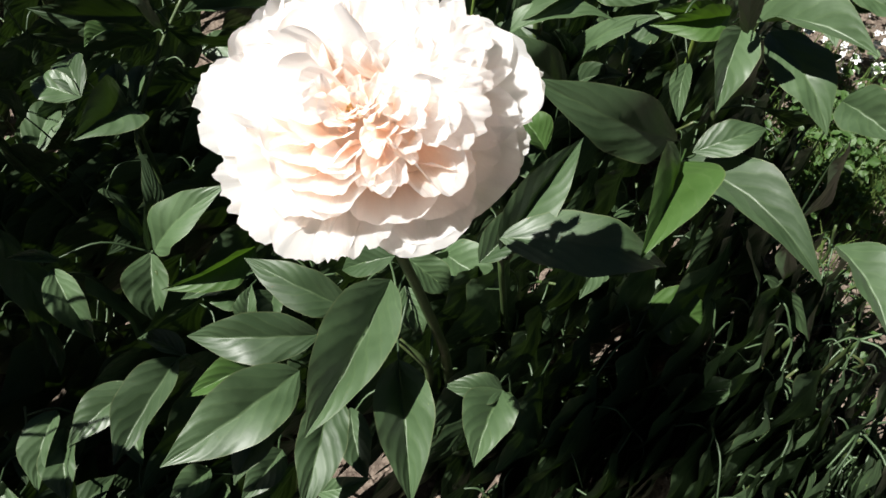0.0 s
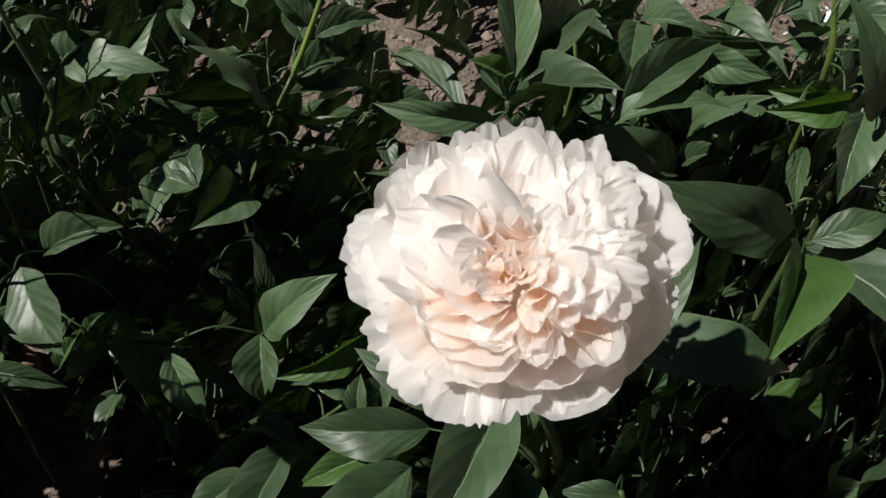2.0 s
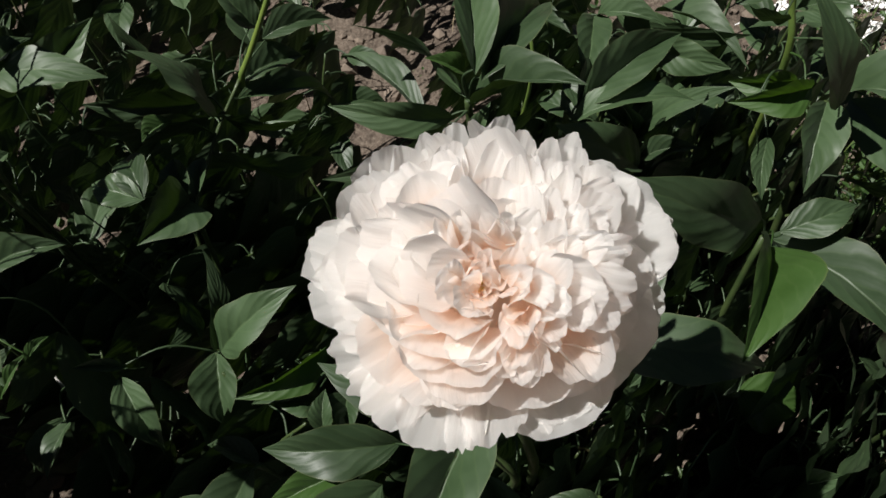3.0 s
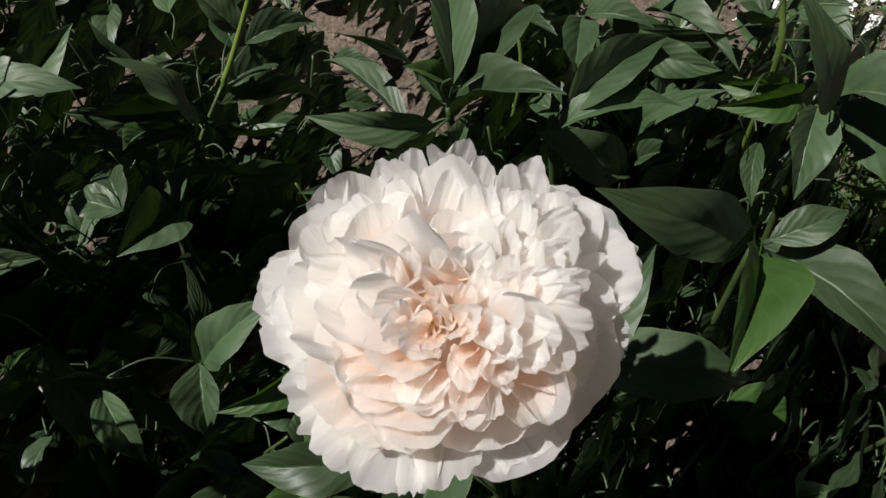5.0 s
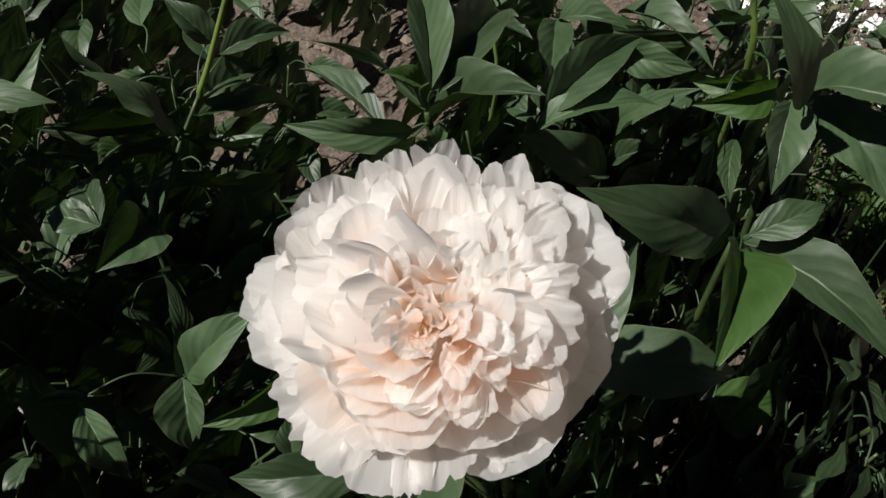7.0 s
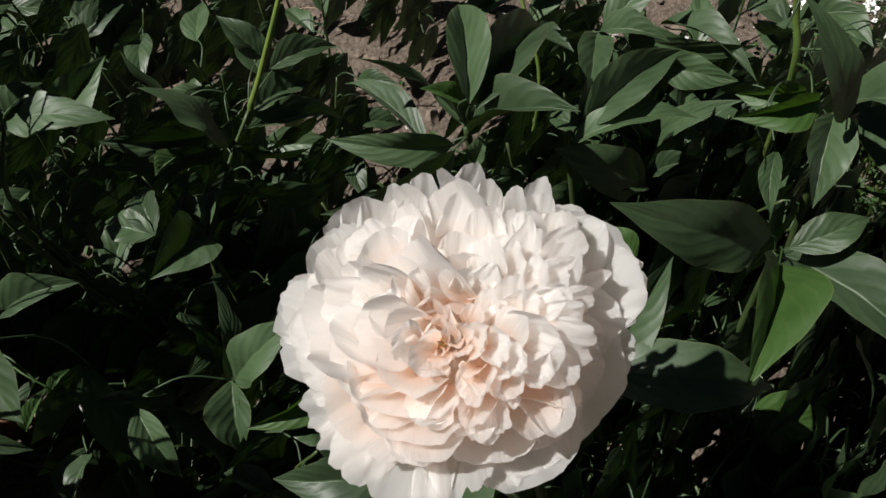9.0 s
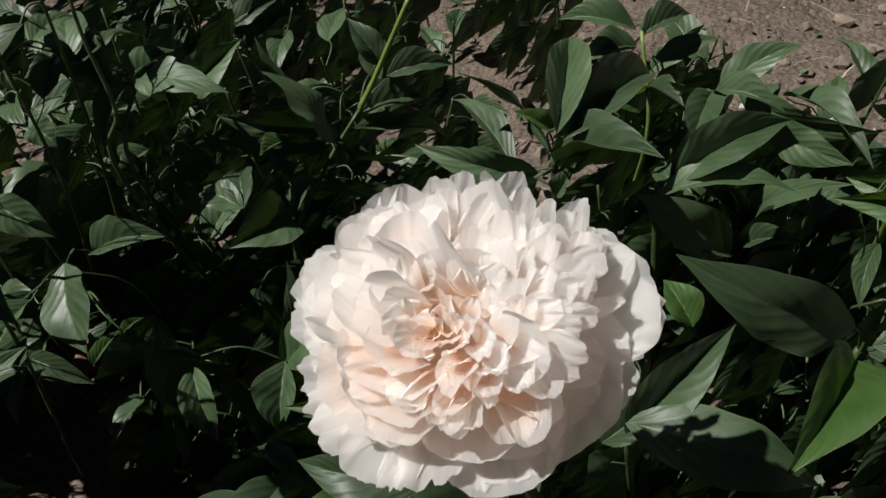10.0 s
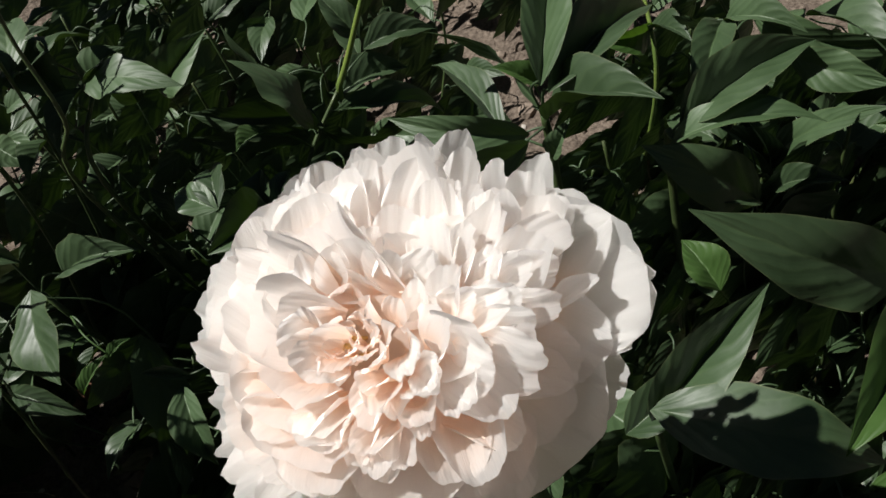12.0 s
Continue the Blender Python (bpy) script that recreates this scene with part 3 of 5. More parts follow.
leaf(stem_right_b, (0.329, 0.433, 0.160), (0.354, 0.360, 0.168), 0.039, fold=0.1, face=(0.88, 0.36, 0.36))
leaf(stem_right_b, (0.311, 0.491, 0.167), (0.326, 0.400, 0.139), 0.064, fold=0.1, face=(0.95, 0.02, 0.35))
leaf(stem_tall, (0.287, 0.618, 0.310), (0.212, 0.598, 0.313), 0.033, mat=YOUNG, face=(0.5, -0.7, 0.4))
leaf(stem_tall, (0.289, 0.573, 0.327), (0.242, 0.585, 0.444), 0.034, face=(0.55, -0.8, -0.18), fold=0.30)
leaf(stem_tall, (0.254, 0.634, 0.373), (0.220, 0.648, 0.374), 0.032, fold=0.1, face=(-0.31, -0.83, -0.50))
leaf(stem_tall, (0.239, 0.619, 0.285), (0.238, 0.553, 0.253), 0.014, fold=0.1, face=(0.94, -0.21, 0.30))
leaf(stem_tall, (0.256, 0.597, 0.272), (0.244, 0.544, 0.249), 0.019, roll=20)
leaf(stem_tall, (0.183, 0.786, 0.266), (0.258, 0.689, 0.277), 0.032, arch=0.15, roll=-10)
leaf(stem_tall, (0.274, 0.681, 0.342), (0.317, 0.654, 0.371), 0.028)
leaf(stem_near, (0.075, 0.380, 0.265), (0.139, 0.457, 0.318), 0.038, arch=0.06, fold=1.5, roll=10)
leaf(stem_near, (0.058, 0.375, 0.259), (0.112, 0.424, 0.278), 0.030)
leaf(stem_near, (0.072, 0.382, 0.284), (0.208, 0.374, 0.264), 0.052, arch=0.18, fold=0.25, face=(-0.05, -0.25, 0.95))
leaf(stem_near, (0.113, 0.471, 0.287), (0.087, 0.498, 0.306), 0.028, mat=YOUNG)
leaf(stem_right_low, (0.222, 0.408, 0.140), (0.282, 0.398, 0.142), 0.058, arch=0.05, fold=0.2, mat=YOUNG, face=(-0.30, -0.70, 0.62))
leaf(stem_right_low, (0.245, 0.347, 0.081), (0.307, 0.338, 0.122), 0.035)
leaf(low_stem_a, (0.168, 0.454, 0.182), (0.101, 0.388, 0.130), 0.064, fold=0.1, face=(0.68, -0.75, 0.06))
leaf(low_stem_c, (0.240, 0.470, 0.163), (0.161, 0.385, 0.091), 0.078, fold=0.1, face=(0.69, -0.74, 0.07))
leaf(low_stem_e, (0.292, 0.452, 0.196), (0.205, 0.375, 0.119), 0.088, fold=0.1, face=(0.64, -0.78, 0.03))
leaf(low_stem_g, (0.339, 0.440, 0.209), (0.310, 0.382, 0.146), 0.093, fold=0.1, face=(0.78, -0.63, 0.14))
leaf(low_stem_c, (0.193, 0.428, 0.146), (0.139, 0.360, 0.097), 0.070, fold=0.1, face=(0.75, -0.67, 0.11))
leaf(low_stem_c, (0.241, 0.442, 0.132), (0.201, 0.377, 0.072), 0.069, fold=0.1, face=(0.77, -0.65, 0.13))
leaf(low_stem_e, (0.278, 0.412, 0.163), (0.220, 0.327, 0.110), 0.077, fold=0.1, face=(0.78, -0.63, 0.14))
leaf(low_stem_g, (0.326, 0.407, 0.180), (0.264, 0.338, 0.117), 0.067, fold=0.1, face=(0.70, -0.73, 0.08))
leaf(low_stem_a, (0.108, 0.386, 0.129), (0.053, 0.298, 0.085), 0.083, fold=0.1, face=(0.81, -0.59, 0.16))
leaf(low_stem_a, (0.168, 0.381, 0.125), (0.100, 0.308, 0.081), 0.077, fold=0.1, face=(0.72, -0.71, 0.09))
leaf(low_stem_c, (0.226, 0.396, 0.124), (0.176, 0.316, 0.073), 0.076, fold=0.1, face=(0.80, -0.61, 0.15))
leaf(low_stem_e, (0.294, 0.390, 0.156), (0.243, 0.309, 0.098), 0.072, fold=0.1, face=(0.79, -0.62, 0.14))
leaf(low_stem_g, (0.323, 0.377, 0.174), (0.270, 0.310, 0.119), 0.089, fold=0.1, face=(0.73, -0.69, 0.10))
leaf(low_stem_i, (0.369, 0.357, 0.174), (0.308, 0.283, 0.111), 0.092, fold=0.1, face=(0.72, -0.70, 0.10))
leaf(low_stem_i, (0.435, 0.361, 0.176), (0.402, 0.296, 0.114), 0.071, fold=0.1, face=(0.79, -0.61, 0.15))
leaf(low_stem_a, (0.127, 0.358, 0.117), (0.048, 0.263, 0.072), 0.090, fold=0.1, face=(0.75, -0.67, 0.12))
leaf(low_stem_c, (0.170, 0.341, 0.127), (0.105, 0.271, 0.099), 0.084, fold=0.1, face=(0.74, -0.69, 0.10))
leaf(low_stem_c, (0.234, 0.362, 0.085), (0.184, 0.293, 0.033), 0.072, fold=0.1, face=(0.75, -0.67, 0.12))
leaf(low_stem_e, (0.274, 0.364, 0.122), (0.194, 0.283, 0.053), 0.082, fold=0.1, face=(0.68, -0.74, 0.07))
leaf(low_stem_g, (0.329, 0.341, 0.157), (0.281, 0.269, 0.118), 0.091, fold=0.1, face=(0.79, -0.61, 0.15))
leaf(low_stem_i, (0.377, 0.338, 0.168), (0.325, 0.268, 0.112), 0.071, fold=0.1, face=(0.75, -0.67, 0.11))
leaf(low_stem_i, (0.416, 0.334, 0.176), (0.353, 0.263, 0.112), 0.067, fold=0.1, face=(0.70, -0.73, 0.08))
leaf(low_stem_b, (0.115, 0.322, 0.099), (0.049, 0.242, 0.076), 0.071, fold=0.1, face=(0.78, -0.64, 0.14))
leaf(low_stem_d, (0.171, 0.325, 0.109), (0.083, 0.236, 0.055), 0.075, fold=0.1, face=(0.71, -0.72, 0.08))
leaf(low_stem_f, (0.250, 0.318, 0.081), (0.161, 0.232, 0.031), 0.070, fold=0.1, face=(0.69, -0.74, 0.07))
leaf(low_stem_f, (0.283, 0.321, 0.082), (0.207, 0.228, 0.029), 0.082, fold=0.1, face=(0.75, -0.67, 0.11))
leaf(low_stem_h, (0.343, 0.303, 0.122), (0.278, 0.233, 0.072), 0.086, fold=0.1, face=(0.71, -0.72, 0.08))
leaf(low_stem_j, (0.378, 0.315, 0.121), (0.296, 0.233, 0.045), 0.077, fold=0.1, face=(0.67, -0.75, 0.06))
leaf(low_stem_j, (0.413, 0.287, 0.165), (0.378, 0.224, 0.123), 0.092, fold=0.1, face=(0.81, -0.58, 0.16))
leaf(low_stem_b, (0.131, 0.299, 0.070), (0.065, 0.203, 0.035), 0.086, fold=0.1, face=(0.81, -0.59, 0.16))
leaf(low_stem_d, (0.187, 0.277, 0.104), (0.118, 0.203, 0.080), 0.086, fold=0.1, face=(0.74, -0.68, 0.11))
leaf(low_stem_d, (0.224, 0.291, 0.064), (0.143, 0.202, 0.011), 0.092, fold=0.1, face=(0.73, -0.70, 0.10))
leaf(low_stem_f, (0.272, 0.287, 0.099), (0.219, 0.207, 0.047), 0.079, fold=0.1, face=(0.79, -0.62, 0.15))
leaf(low_stem_h, (0.323, 0.270, 0.124), (0.283, 0.205, 0.099), 0.080, fold=0.1, face=(0.83, -0.56, 0.18))
leaf(low_stem_j, (0.358, 0.261, 0.137), (0.279, 0.184, 0.081), 0.079, fold=0.1, face=(0.69, -0.74, 0.07))
leaf(low_stem_j, (0.411, 0.277, 0.123), (0.335, 0.198, 0.051), 0.082, fold=0.1, face=(0.68, -0.75, 0.06))
leaf(low_stem_b, (0.113, 0.235, 0.068), (0.050, 0.143, 0.033), 0.075, fold=0.1, face=(0.81, -0.59, 0.16))
leaf(low_stem_b, (0.165, 0.260, 0.062), (0.092, 0.168, 0.019), 0.078, fold=0.1, face=(0.77, -0.65, 0.13))
leaf(low_stem_f, (0.237, 0.236, 0.082), (0.158, 0.151, 0.044), 0.090, fold=0.1, face=(0.73, -0.69, 0.10))
leaf(low_stem_f, (0.280, 0.248, 0.077), (0.228, 0.182, 0.034), 0.072, fold=0.1, face=(0.75, -0.67, 0.11))
leaf(low_stem_h, (0.314, 0.245, 0.100), (0.266, 0.171, 0.053), 0.066, fold=0.1, face=(0.79, -0.62, 0.15))
leaf(low_stem_j, (0.354, 0.246, 0.130), (0.280, 0.171, 0.079), 0.084, fold=0.1, face=(0.69, -0.73, 0.07))
leaf(low_stem_j, (0.403, 0.229, 0.138), (0.349, 0.168, 0.106), 0.086, fold=0.1, face=(0.73, -0.69, 0.10))
leaf(low_stem_a, (0.089, 0.437, 0.171), (0.033, 0.360, 0.134), 0.079, fold=0.1, face=(0.78, -0.63, 0.14))
leaf(low_stem_a, (0.121, 0.401, 0.151), (0.064, 0.320, 0.127), 0.078, fold=0.1, face=(0.81, -0.59, 0.16))
leaf(low_stem_a, (0.069, 0.361, 0.147), (0.020, 0.285, 0.133), 0.066, fold=0.1, face=(0.84, -0.53, 0.19))
leaf(low_stem_a, (0.119, 0.337, 0.140), (0.078, 0.250, 0.122), 0.071, fold=0.1, face=(0.89, -0.43, 0.23))
leaf(stem_shade, (0.061, 0.480, 0.149), (0.019, 0.416, 0.135), 0.068, fold=0.1, face=(0.84, -0.54, 0.19))
leaf(stem_shade, (0.088, 0.462, 0.138), (0.047, 0.395, 0.123), 0.068, fold=0.1, face=(0.85, -0.52, 0.19))
leaf(stem_shade, (0.026, 0.439, 0.148), (0.001, 0.377, 0.139), 0.056, fold=0.1, face=(0.91, -0.37, 0.25))
leaf(stem_front, (0.022, 0.373, 0.175), (-0.011, 0.328, 0.153), 0.045, fold=0.1, face=(0.78, -0.63, 0.14))
leaf(stem_front, (0.062, 0.422, 0.183), (0.022, 0.369, 0.162), 0.056, fold=0.1, face=(0.79, -0.62, 0.15))
leaf(stem_corner, (-0.372, 0.381, 0.159), (-0.381, 0.329, 0.157), 0.022, face=(-0.3, -0.4, 0.8), fold=0.64)
leaf(stem_edge, (-0.413, 0.405, 0.101), (-0.456, 0.370, 0.055), 0.022, fold=0.3, face=(-0.5, -0.4, 0.75))
leaf(stem_edge, (-0.444, 0.403, 0.157), (-0.420, 0.437, 0.183), 0.016, mat=YOUNG)
leaf(stem_edge, (-0.419, 0.430, 0.178), (-0.400, 0.451, 0.189), 0.010, mat=YOUNG)
leaf(stem_edge, (-0.457, 0.379, 0.242), (-0.433, 0.308, 0.217), 0.026, fold=0.8)
leaf(stem_edge, (-0.460, 0.407, 0.260), (-0.461, 0.345, 0.258), 0.028, fold=0.96)
leaf(stem_upper, (-0.496, 0.548, 0.437), (-0.460, 0.582, 0.429), 0.034, mat=YOUNG, fold=0.48)
leaf(stem_shade, (0.027, 0.443, 0.174), (0.080, 0.405, 0.174), 0.045, fold=0.85)
leaf(stem_right_low, (0.210, 0.554, 0.166), (0.155, 0.500, 0.127), 0.080, fold=0.1, face=(0.69, -0.74, 0.07))
leaf(stem_right_low, (0.252, 0.509, 0.151), (0.200, 0.453, 0.114), 0.085, fold=0.1, face=(0.71, -0.71, 0.09))
leaf(stem_right_low, (0.303, 0.460, 0.146), (0.253, 0.406, 0.110), 0.085, fold=0.1, face=(0.71, -0.71, 0.09))
leaf(stem_right_low, (0.349, 0.495, 0.165), (0.310, 0.446, 0.129), 0.076, fold=0.1, face=(0.74, -0.68, 0.11))
leaf(stem_right_low, (0.368, 0.436, 0.143), (0.319, 0.383, 0.106), 0.082, fold=0.1, face=(0.71, -0.72, 0.08))
leaf(stem_right_low, (0.238, 0.600, 0.158), (0.191, 0.561, 0.127), 0.066, fold=0.1, face=(0.63, -0.79, 0.03))
leaf(stem_shade, (0.040, 0.452, 0.161), (0.009, 0.387, 0.141), 0.075, fold=0.1, face=(0.87, -0.47, 0.22))
leaf(stem_shade, (0.077, 0.438, 0.152), (0.045, 0.372, 0.131), 0.075, fold=0.1, face=(0.87, -0.47, 0.22))
leaf(stem_shade, (0.034, 0.408, 0.149), (0.009, 0.343, 0.133), 0.069, fold=0.1, face=(0.90, -0.39, 0.25))


# the way from the plants to the camera
CAMERA_SIDE = Vector((0, -0.54, 0.84))
# spots kept sunlit by leaving out fill leaves above them, and each gap's width
CLEARINGS = [(Vector(p), gap) for p, gap in (
    ((-0.037, 0.286, 0.268), 0.058),
    ((-0.132, 0.264, 0.205), 0.056),
    ((-0.112, 0.259, 0.180), 0.044),
    ((0.003, 0.250, 0.220), 0.051),
    ((-0.064, 0.246, 0.187), 0.048),
    ((-0.128, 0.337, 0.199), 0.051),
    ((-0.099, 0.388, 0.201), 0.048),
    ((-0.148, 0.318, 0.164), 0.046),
    ((0.005, 0.357, 0.213), 0.031),
    ((-0.035, 0.394, 0.229), 0.034),
    ((0.017, 0.399, 0.203), 0.034),
    ((-0.040, 0.269, 0.138), 0.037),
    ((-0.220, 0.289, 0.154), 0.049),
    ((-0.262, 0.287, 0.147), 0.040),
    ((-0.290, 0.251, 0.124), 0.038),
    ((-0.308, 0.260, 0.130), 0.039),
    ((-0.122, 0.246, 0.122), 0.034),
    ((-0.251, 0.421, 0.135), 0.039),
    ((-0.305, 0.383, 0.167), 0.041),
    ((-0.207, 0.454, 0.204), 0.050),
    ((-0.176, 0.404, 0.197), 0.045),
    ((-0.169, 0.392, 0.170), 0.030),
    ((-0.122, 0.378, 0.170), 0.031),
    ((-0.318, 0.564, 0.275), 0.036),
    ((-0.328, 0.548, 0.274), 0.034),
    ((-0.292, 0.537, 0.243), 0.042),
    ((-0.388, 0.471, 0.280), 0.044),
    ((-0.406, 0.402, 0.272), 0.043),
    ((-0.467, 0.454, 0.317), 0.037),
    ((-0.509, 0.424, 0.155), 0.046),
    ((-0.62, 0.48, 0.05), 0.04),
    ((-0.377, 0.355, 0.158), 0.025),
    ((-0.429, 0.426, 0.170), 0.020),
    ((-0.446, 0.344, 0.229), 0.030),
    ((-0.435, 0.388, 0.080), 0.030),
    ((-0.440, 0.470, 0.100), 0.022),
    ((-0.385, 0.410, 0.098), 0.022),
    ((0.255, 0.402, 0.145), 0.040),
    ((-0.500, 0.300, 0.010), 0.05),
    ((-0.460, 0.376, 0.258), 0.030),
    ((-0.455, 0.350, 0.020), 0.035),
    ((-0.425, 0.290, 0.020), 0.035),
    ((-0.370, 0.235, 0.020), 0.030),
    ((-0.510, 0.440, 0.020), 0.030),
    ((-0.550, 0.355, 0.020), 0.028),
    ((-0.615, 0.480, 0.040), 0.040),
)]


PILES = {}


def leafy_stem(owner, foot, top, count, size, seed, low=0.3, droop=0.85, far=False):
    """A stem with leaflets spreading from nodes along it; droop: the share that hangs, turned to the camera and edge-on
    to the sun.
    """
    r = random.Random(seed)
    a, b = Vector((*foot, 0.0)), Vector(top)
    mid = (a + b) / 2 + Vector((r.uniform(-0.02, 0.02), r.uniform(-0.02, 0.02), 0.02))
    st = stem(owner, [a, mid, b], 0.0019, STEM)
    line = NODES[st]
    pile = PILES.setdefault(owner, ([], [], [])) if far else None
    for k in range(count):
        s = low + (1 - low) * (k // 3 * 3 / max(1, count - 1))
        p = line[min(len(line) - 1, int(s * (len(line) - 1)))]
        turn = r.uniform(0, 6.28)
        d = Vector((math.cos(turn), math.sin(turn), r.uniform(-0.5, 0.35))).normalized()
        length = size * r.uniform(0.75, 1.25)
        base = p + d * r.uniform(0.01, 0.05)
        hang = r.random() < droop
        face = None
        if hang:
            # hanging leaves show the camera a broad face, edge-on to the sun to look dark
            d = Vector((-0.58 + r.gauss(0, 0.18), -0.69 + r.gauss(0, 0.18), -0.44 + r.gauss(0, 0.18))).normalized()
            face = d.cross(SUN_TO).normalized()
            face = face if face.dot(CAMERA_SIDE) > 0 else -face
            face = face - SUN_TO * r.uniform(0.12, 0.26)
        tip = base + d * length
        tip.z = max(0.03, tip.z)
        base.z = max(0.02, base.z)
        wide, tilt, bow, fold = length * r.uniform(0.36, 0.50), r.uniform(-25, 25), r.uniform(0.02, 0.10), r.uniform(0.3, 0.8)
        c = (base + tip) / 2
        if any((c - q - SUN_TO * (c - q).dot(SUN_TO)).length < gap and (c - q).dot(SUN_TO) > 0.06 for q, gap in CLEARINGS):
            continue
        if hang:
            # kept nearly flat so that neither half catches the sun
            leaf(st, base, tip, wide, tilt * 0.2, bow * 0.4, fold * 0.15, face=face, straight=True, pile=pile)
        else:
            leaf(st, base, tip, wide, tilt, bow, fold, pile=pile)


# lower leaves that fill the plants, down to the soil
for k in range(38):
    x, y = -0.66 + 0.0165 * k + fill.uniform(-0.02, 0.02), fill.uniform(0.22, 0.66)
    leafy_stem(left_peony, (x, y), (x + fill.uniform(-0.05, 0.05), y + fill.uniform(-0.06, 0.03), fill.uniform(0.08, 0.17)), 9, 0.115, 100 + k, 0.3, 1.0)
for k in range(6):
    x, y = fill.uniform(0.05, 0.36), fill.uniform(0.36, 0.56)
    leafy_stem(right_peony, (x, y), (x + fill.uniform(-0.04, 0.04), y + fill.uniform(-0.05, 0.03), fill.uniform(0.07, 0.14)), 9, 0.11, 200 + k, 0.3, 1.0)
for k in range(11):
    x, y = fill.uniform(-0.16, 0.18), fill.uniform(0.16, 0.42)
    leafy_stem(flowering_peony, (x, y), (x + fill.uniform(-0.04, 0.04), y + fill.uniform(-0.04, 0.04), fill.uniform(0.07, 0.14)), 9, 0.11, 300 + k, 0.3, 1.0)
for k in range(8):
    x, y = fill.uniform(-0.12, 0.24), fill.uniform(0.5, 0.76)
    leafy_stem(back_peony, (x, y), (x + fill.uniform(-0.04, 0.04), y + fill.uniform(-0.03, 0.05), fill.uniform(0.08, 0.18)), 9, 0.10, 400 + k)
for k in range(26):
    x, y = -0.10 + 0.021 * k + fill.uniform(-0.02, 0.02), fill.uniform(0.46, 0.74)
    leafy_stem(right_peony if x > 0.2 else back_peony, (x, y), (x + fill.uniform(-0.04, 0.04), y + fill.uniform(-0.05, 0.03), fill.uniform(0.08, 0.19)), 9, 0.105, 1100 + k, 0.25, 1.0, far=True)
for k in range(18):
    x, y = -0.02 + 0.024 * k + fill.uniform(-0.02, 0.02), fill.uniform(0.62, 0.88)
    leafy_stem(back_peony, (x, y), (x + fill.uniform(-0.04, 0.04), y + fill.uniform(-0.05, 0.03), fill.uniform(0.16, 0.27)), 12, 0.10, 1200 + k, 0.3, 1.0, far=True)
for k in range(22):
    x, y = -0.44 + 0.018 * k + fill.uniform(-0.02, 0.02), fill.uniform(0.46, 0.80)
    leafy_stem(left_peony, (x, y), (x + fill.uniform(-0.04, 0.04), y + fill.uniform(-0.05, 0.03), fill.uniform(0.06, 0.15)), 10, 0.11, 1400 + k, 0.2, 1.0, far=True)
for k in range(9):
    x, y = -0.35 + 0.020 * k + fill.uniform(-0.01, 0.01), fill.uniform(0.16, 0.30)
    leafy_stem(flowering_peony, (x, y), (x + fill.uniform(-0.03, 0.03), y + fill.uniform(-0.03, 0.03), fill.uniform(0.05, 0.09)), 9, 0.085, 1500 + k, 0.2, 0.55, far=True)
for k in range(14):
    x, y = fill.uniform(0.34, 0.48), 0.26 + 0.022 * k
    leafy_stem(right_peony, (x, y), (x + fill.uniform(-0.03, 0.03), y + fill.uniform(-0.03, 0.03), fill.uniform(0.04, 0.08)), 9, 0.10, 1600 + k, 0.2, 1.0, far=True)
for k in range(16):
    x, y = fill.uniform(-0.66, -0.36), 0.60 + 0.017 * k
    leafy_stem(left_peony, (x, y), (x + fill.uniform(-0.03, 0.03), y + fill.uniform(-0.03, 0.03), fill.uniform(0.06, 0.13)), 10, 0.09, 1700 + k, 0.2, 0.85, far=True)
for k in range(8):
    x, y = fill.uniform(0.02, 0.14), 0.80 + 0.03 * k
    leafy_stem(back_peony, (x, y), (x + fill.uniform(-0.03, 0.03), y + fill.uniform(-0.03, 0.03), fill.uniform(0.10, 0.20)), 10, 0.10, 1800 + k, 0.2, 1.0, far=True)
# dense low leaves in and beyond the bloom's shade, turned edge-on to look dark
for k in range(16):
    x, y = 0.10 + 0.026 * k + fill.uniform(-0.02, 0.02), fill.uniform(0.12, 0.44)
    leafy_stem(right_peony, (x, y), (x + fill.uniform(-0.04, 0.04), y + fill.uniform(-0.03, 0.03), fill.uniform(0.06, 0.12)), 8, 0.14, 600 + k, 0.3, 1.0)
# far left: small-leaved shoots over the soil
for k in range(20):
    x, y = fill.uniform(-0.95, -0.30), fill.uniform(0.62, 1.02)
    leafy_stem(left_peony, (x, y), (x + fill.uniform(-0.05, 0.05), y + fill.uniform(-0.04, 0.04), fill.uniform(0.15, 0.34)), 12, 0.075, 700 + k, 0.35, 0.55 if x < -0.62 else 1.0, far=True)
for k in range(10):
    x, y = fill.uniform(-0.62, -0.12), fill.uniform(0.74, 1.04)
    leafy_stem(left_peony, (x, y), (x + fill.uniform(-0.05, 0.05), y + fill.uniform(-0.04, 0.04), fill.uniform(0.14, 0.28)), 10, 0.085, 800 + k, 0.35, 0.9, far=True)
for k in range(9):
    x, y = fill.uniform(0.08, 0.52), fill.uniform(0.70, 0.96)
    leafy_stem(back_peony, (x, y), (x + fill.uniform(-0.05, 0.05), y + fill.uniform(-0.04, 0.04), fill.uniform(0.14, 0.28)), 10, 0.09, 900 + k, 0.35, 0.55, far=True)
for k in range(26):
    x, y = -1.0 + 0.036 * k + fill.uniform(-0.03, 0.03), fill.uniform(0.98, 1.34)
    leafy_stem(left_peony, (x, y), (x + fill.uniform(-0.05, 0.05), y + fill.uniform(-0.04, 0.04), fill.uniform(0.14, 0.30)), 11, 0.08, 1300 + k, 0.3, 0.95, far=True)
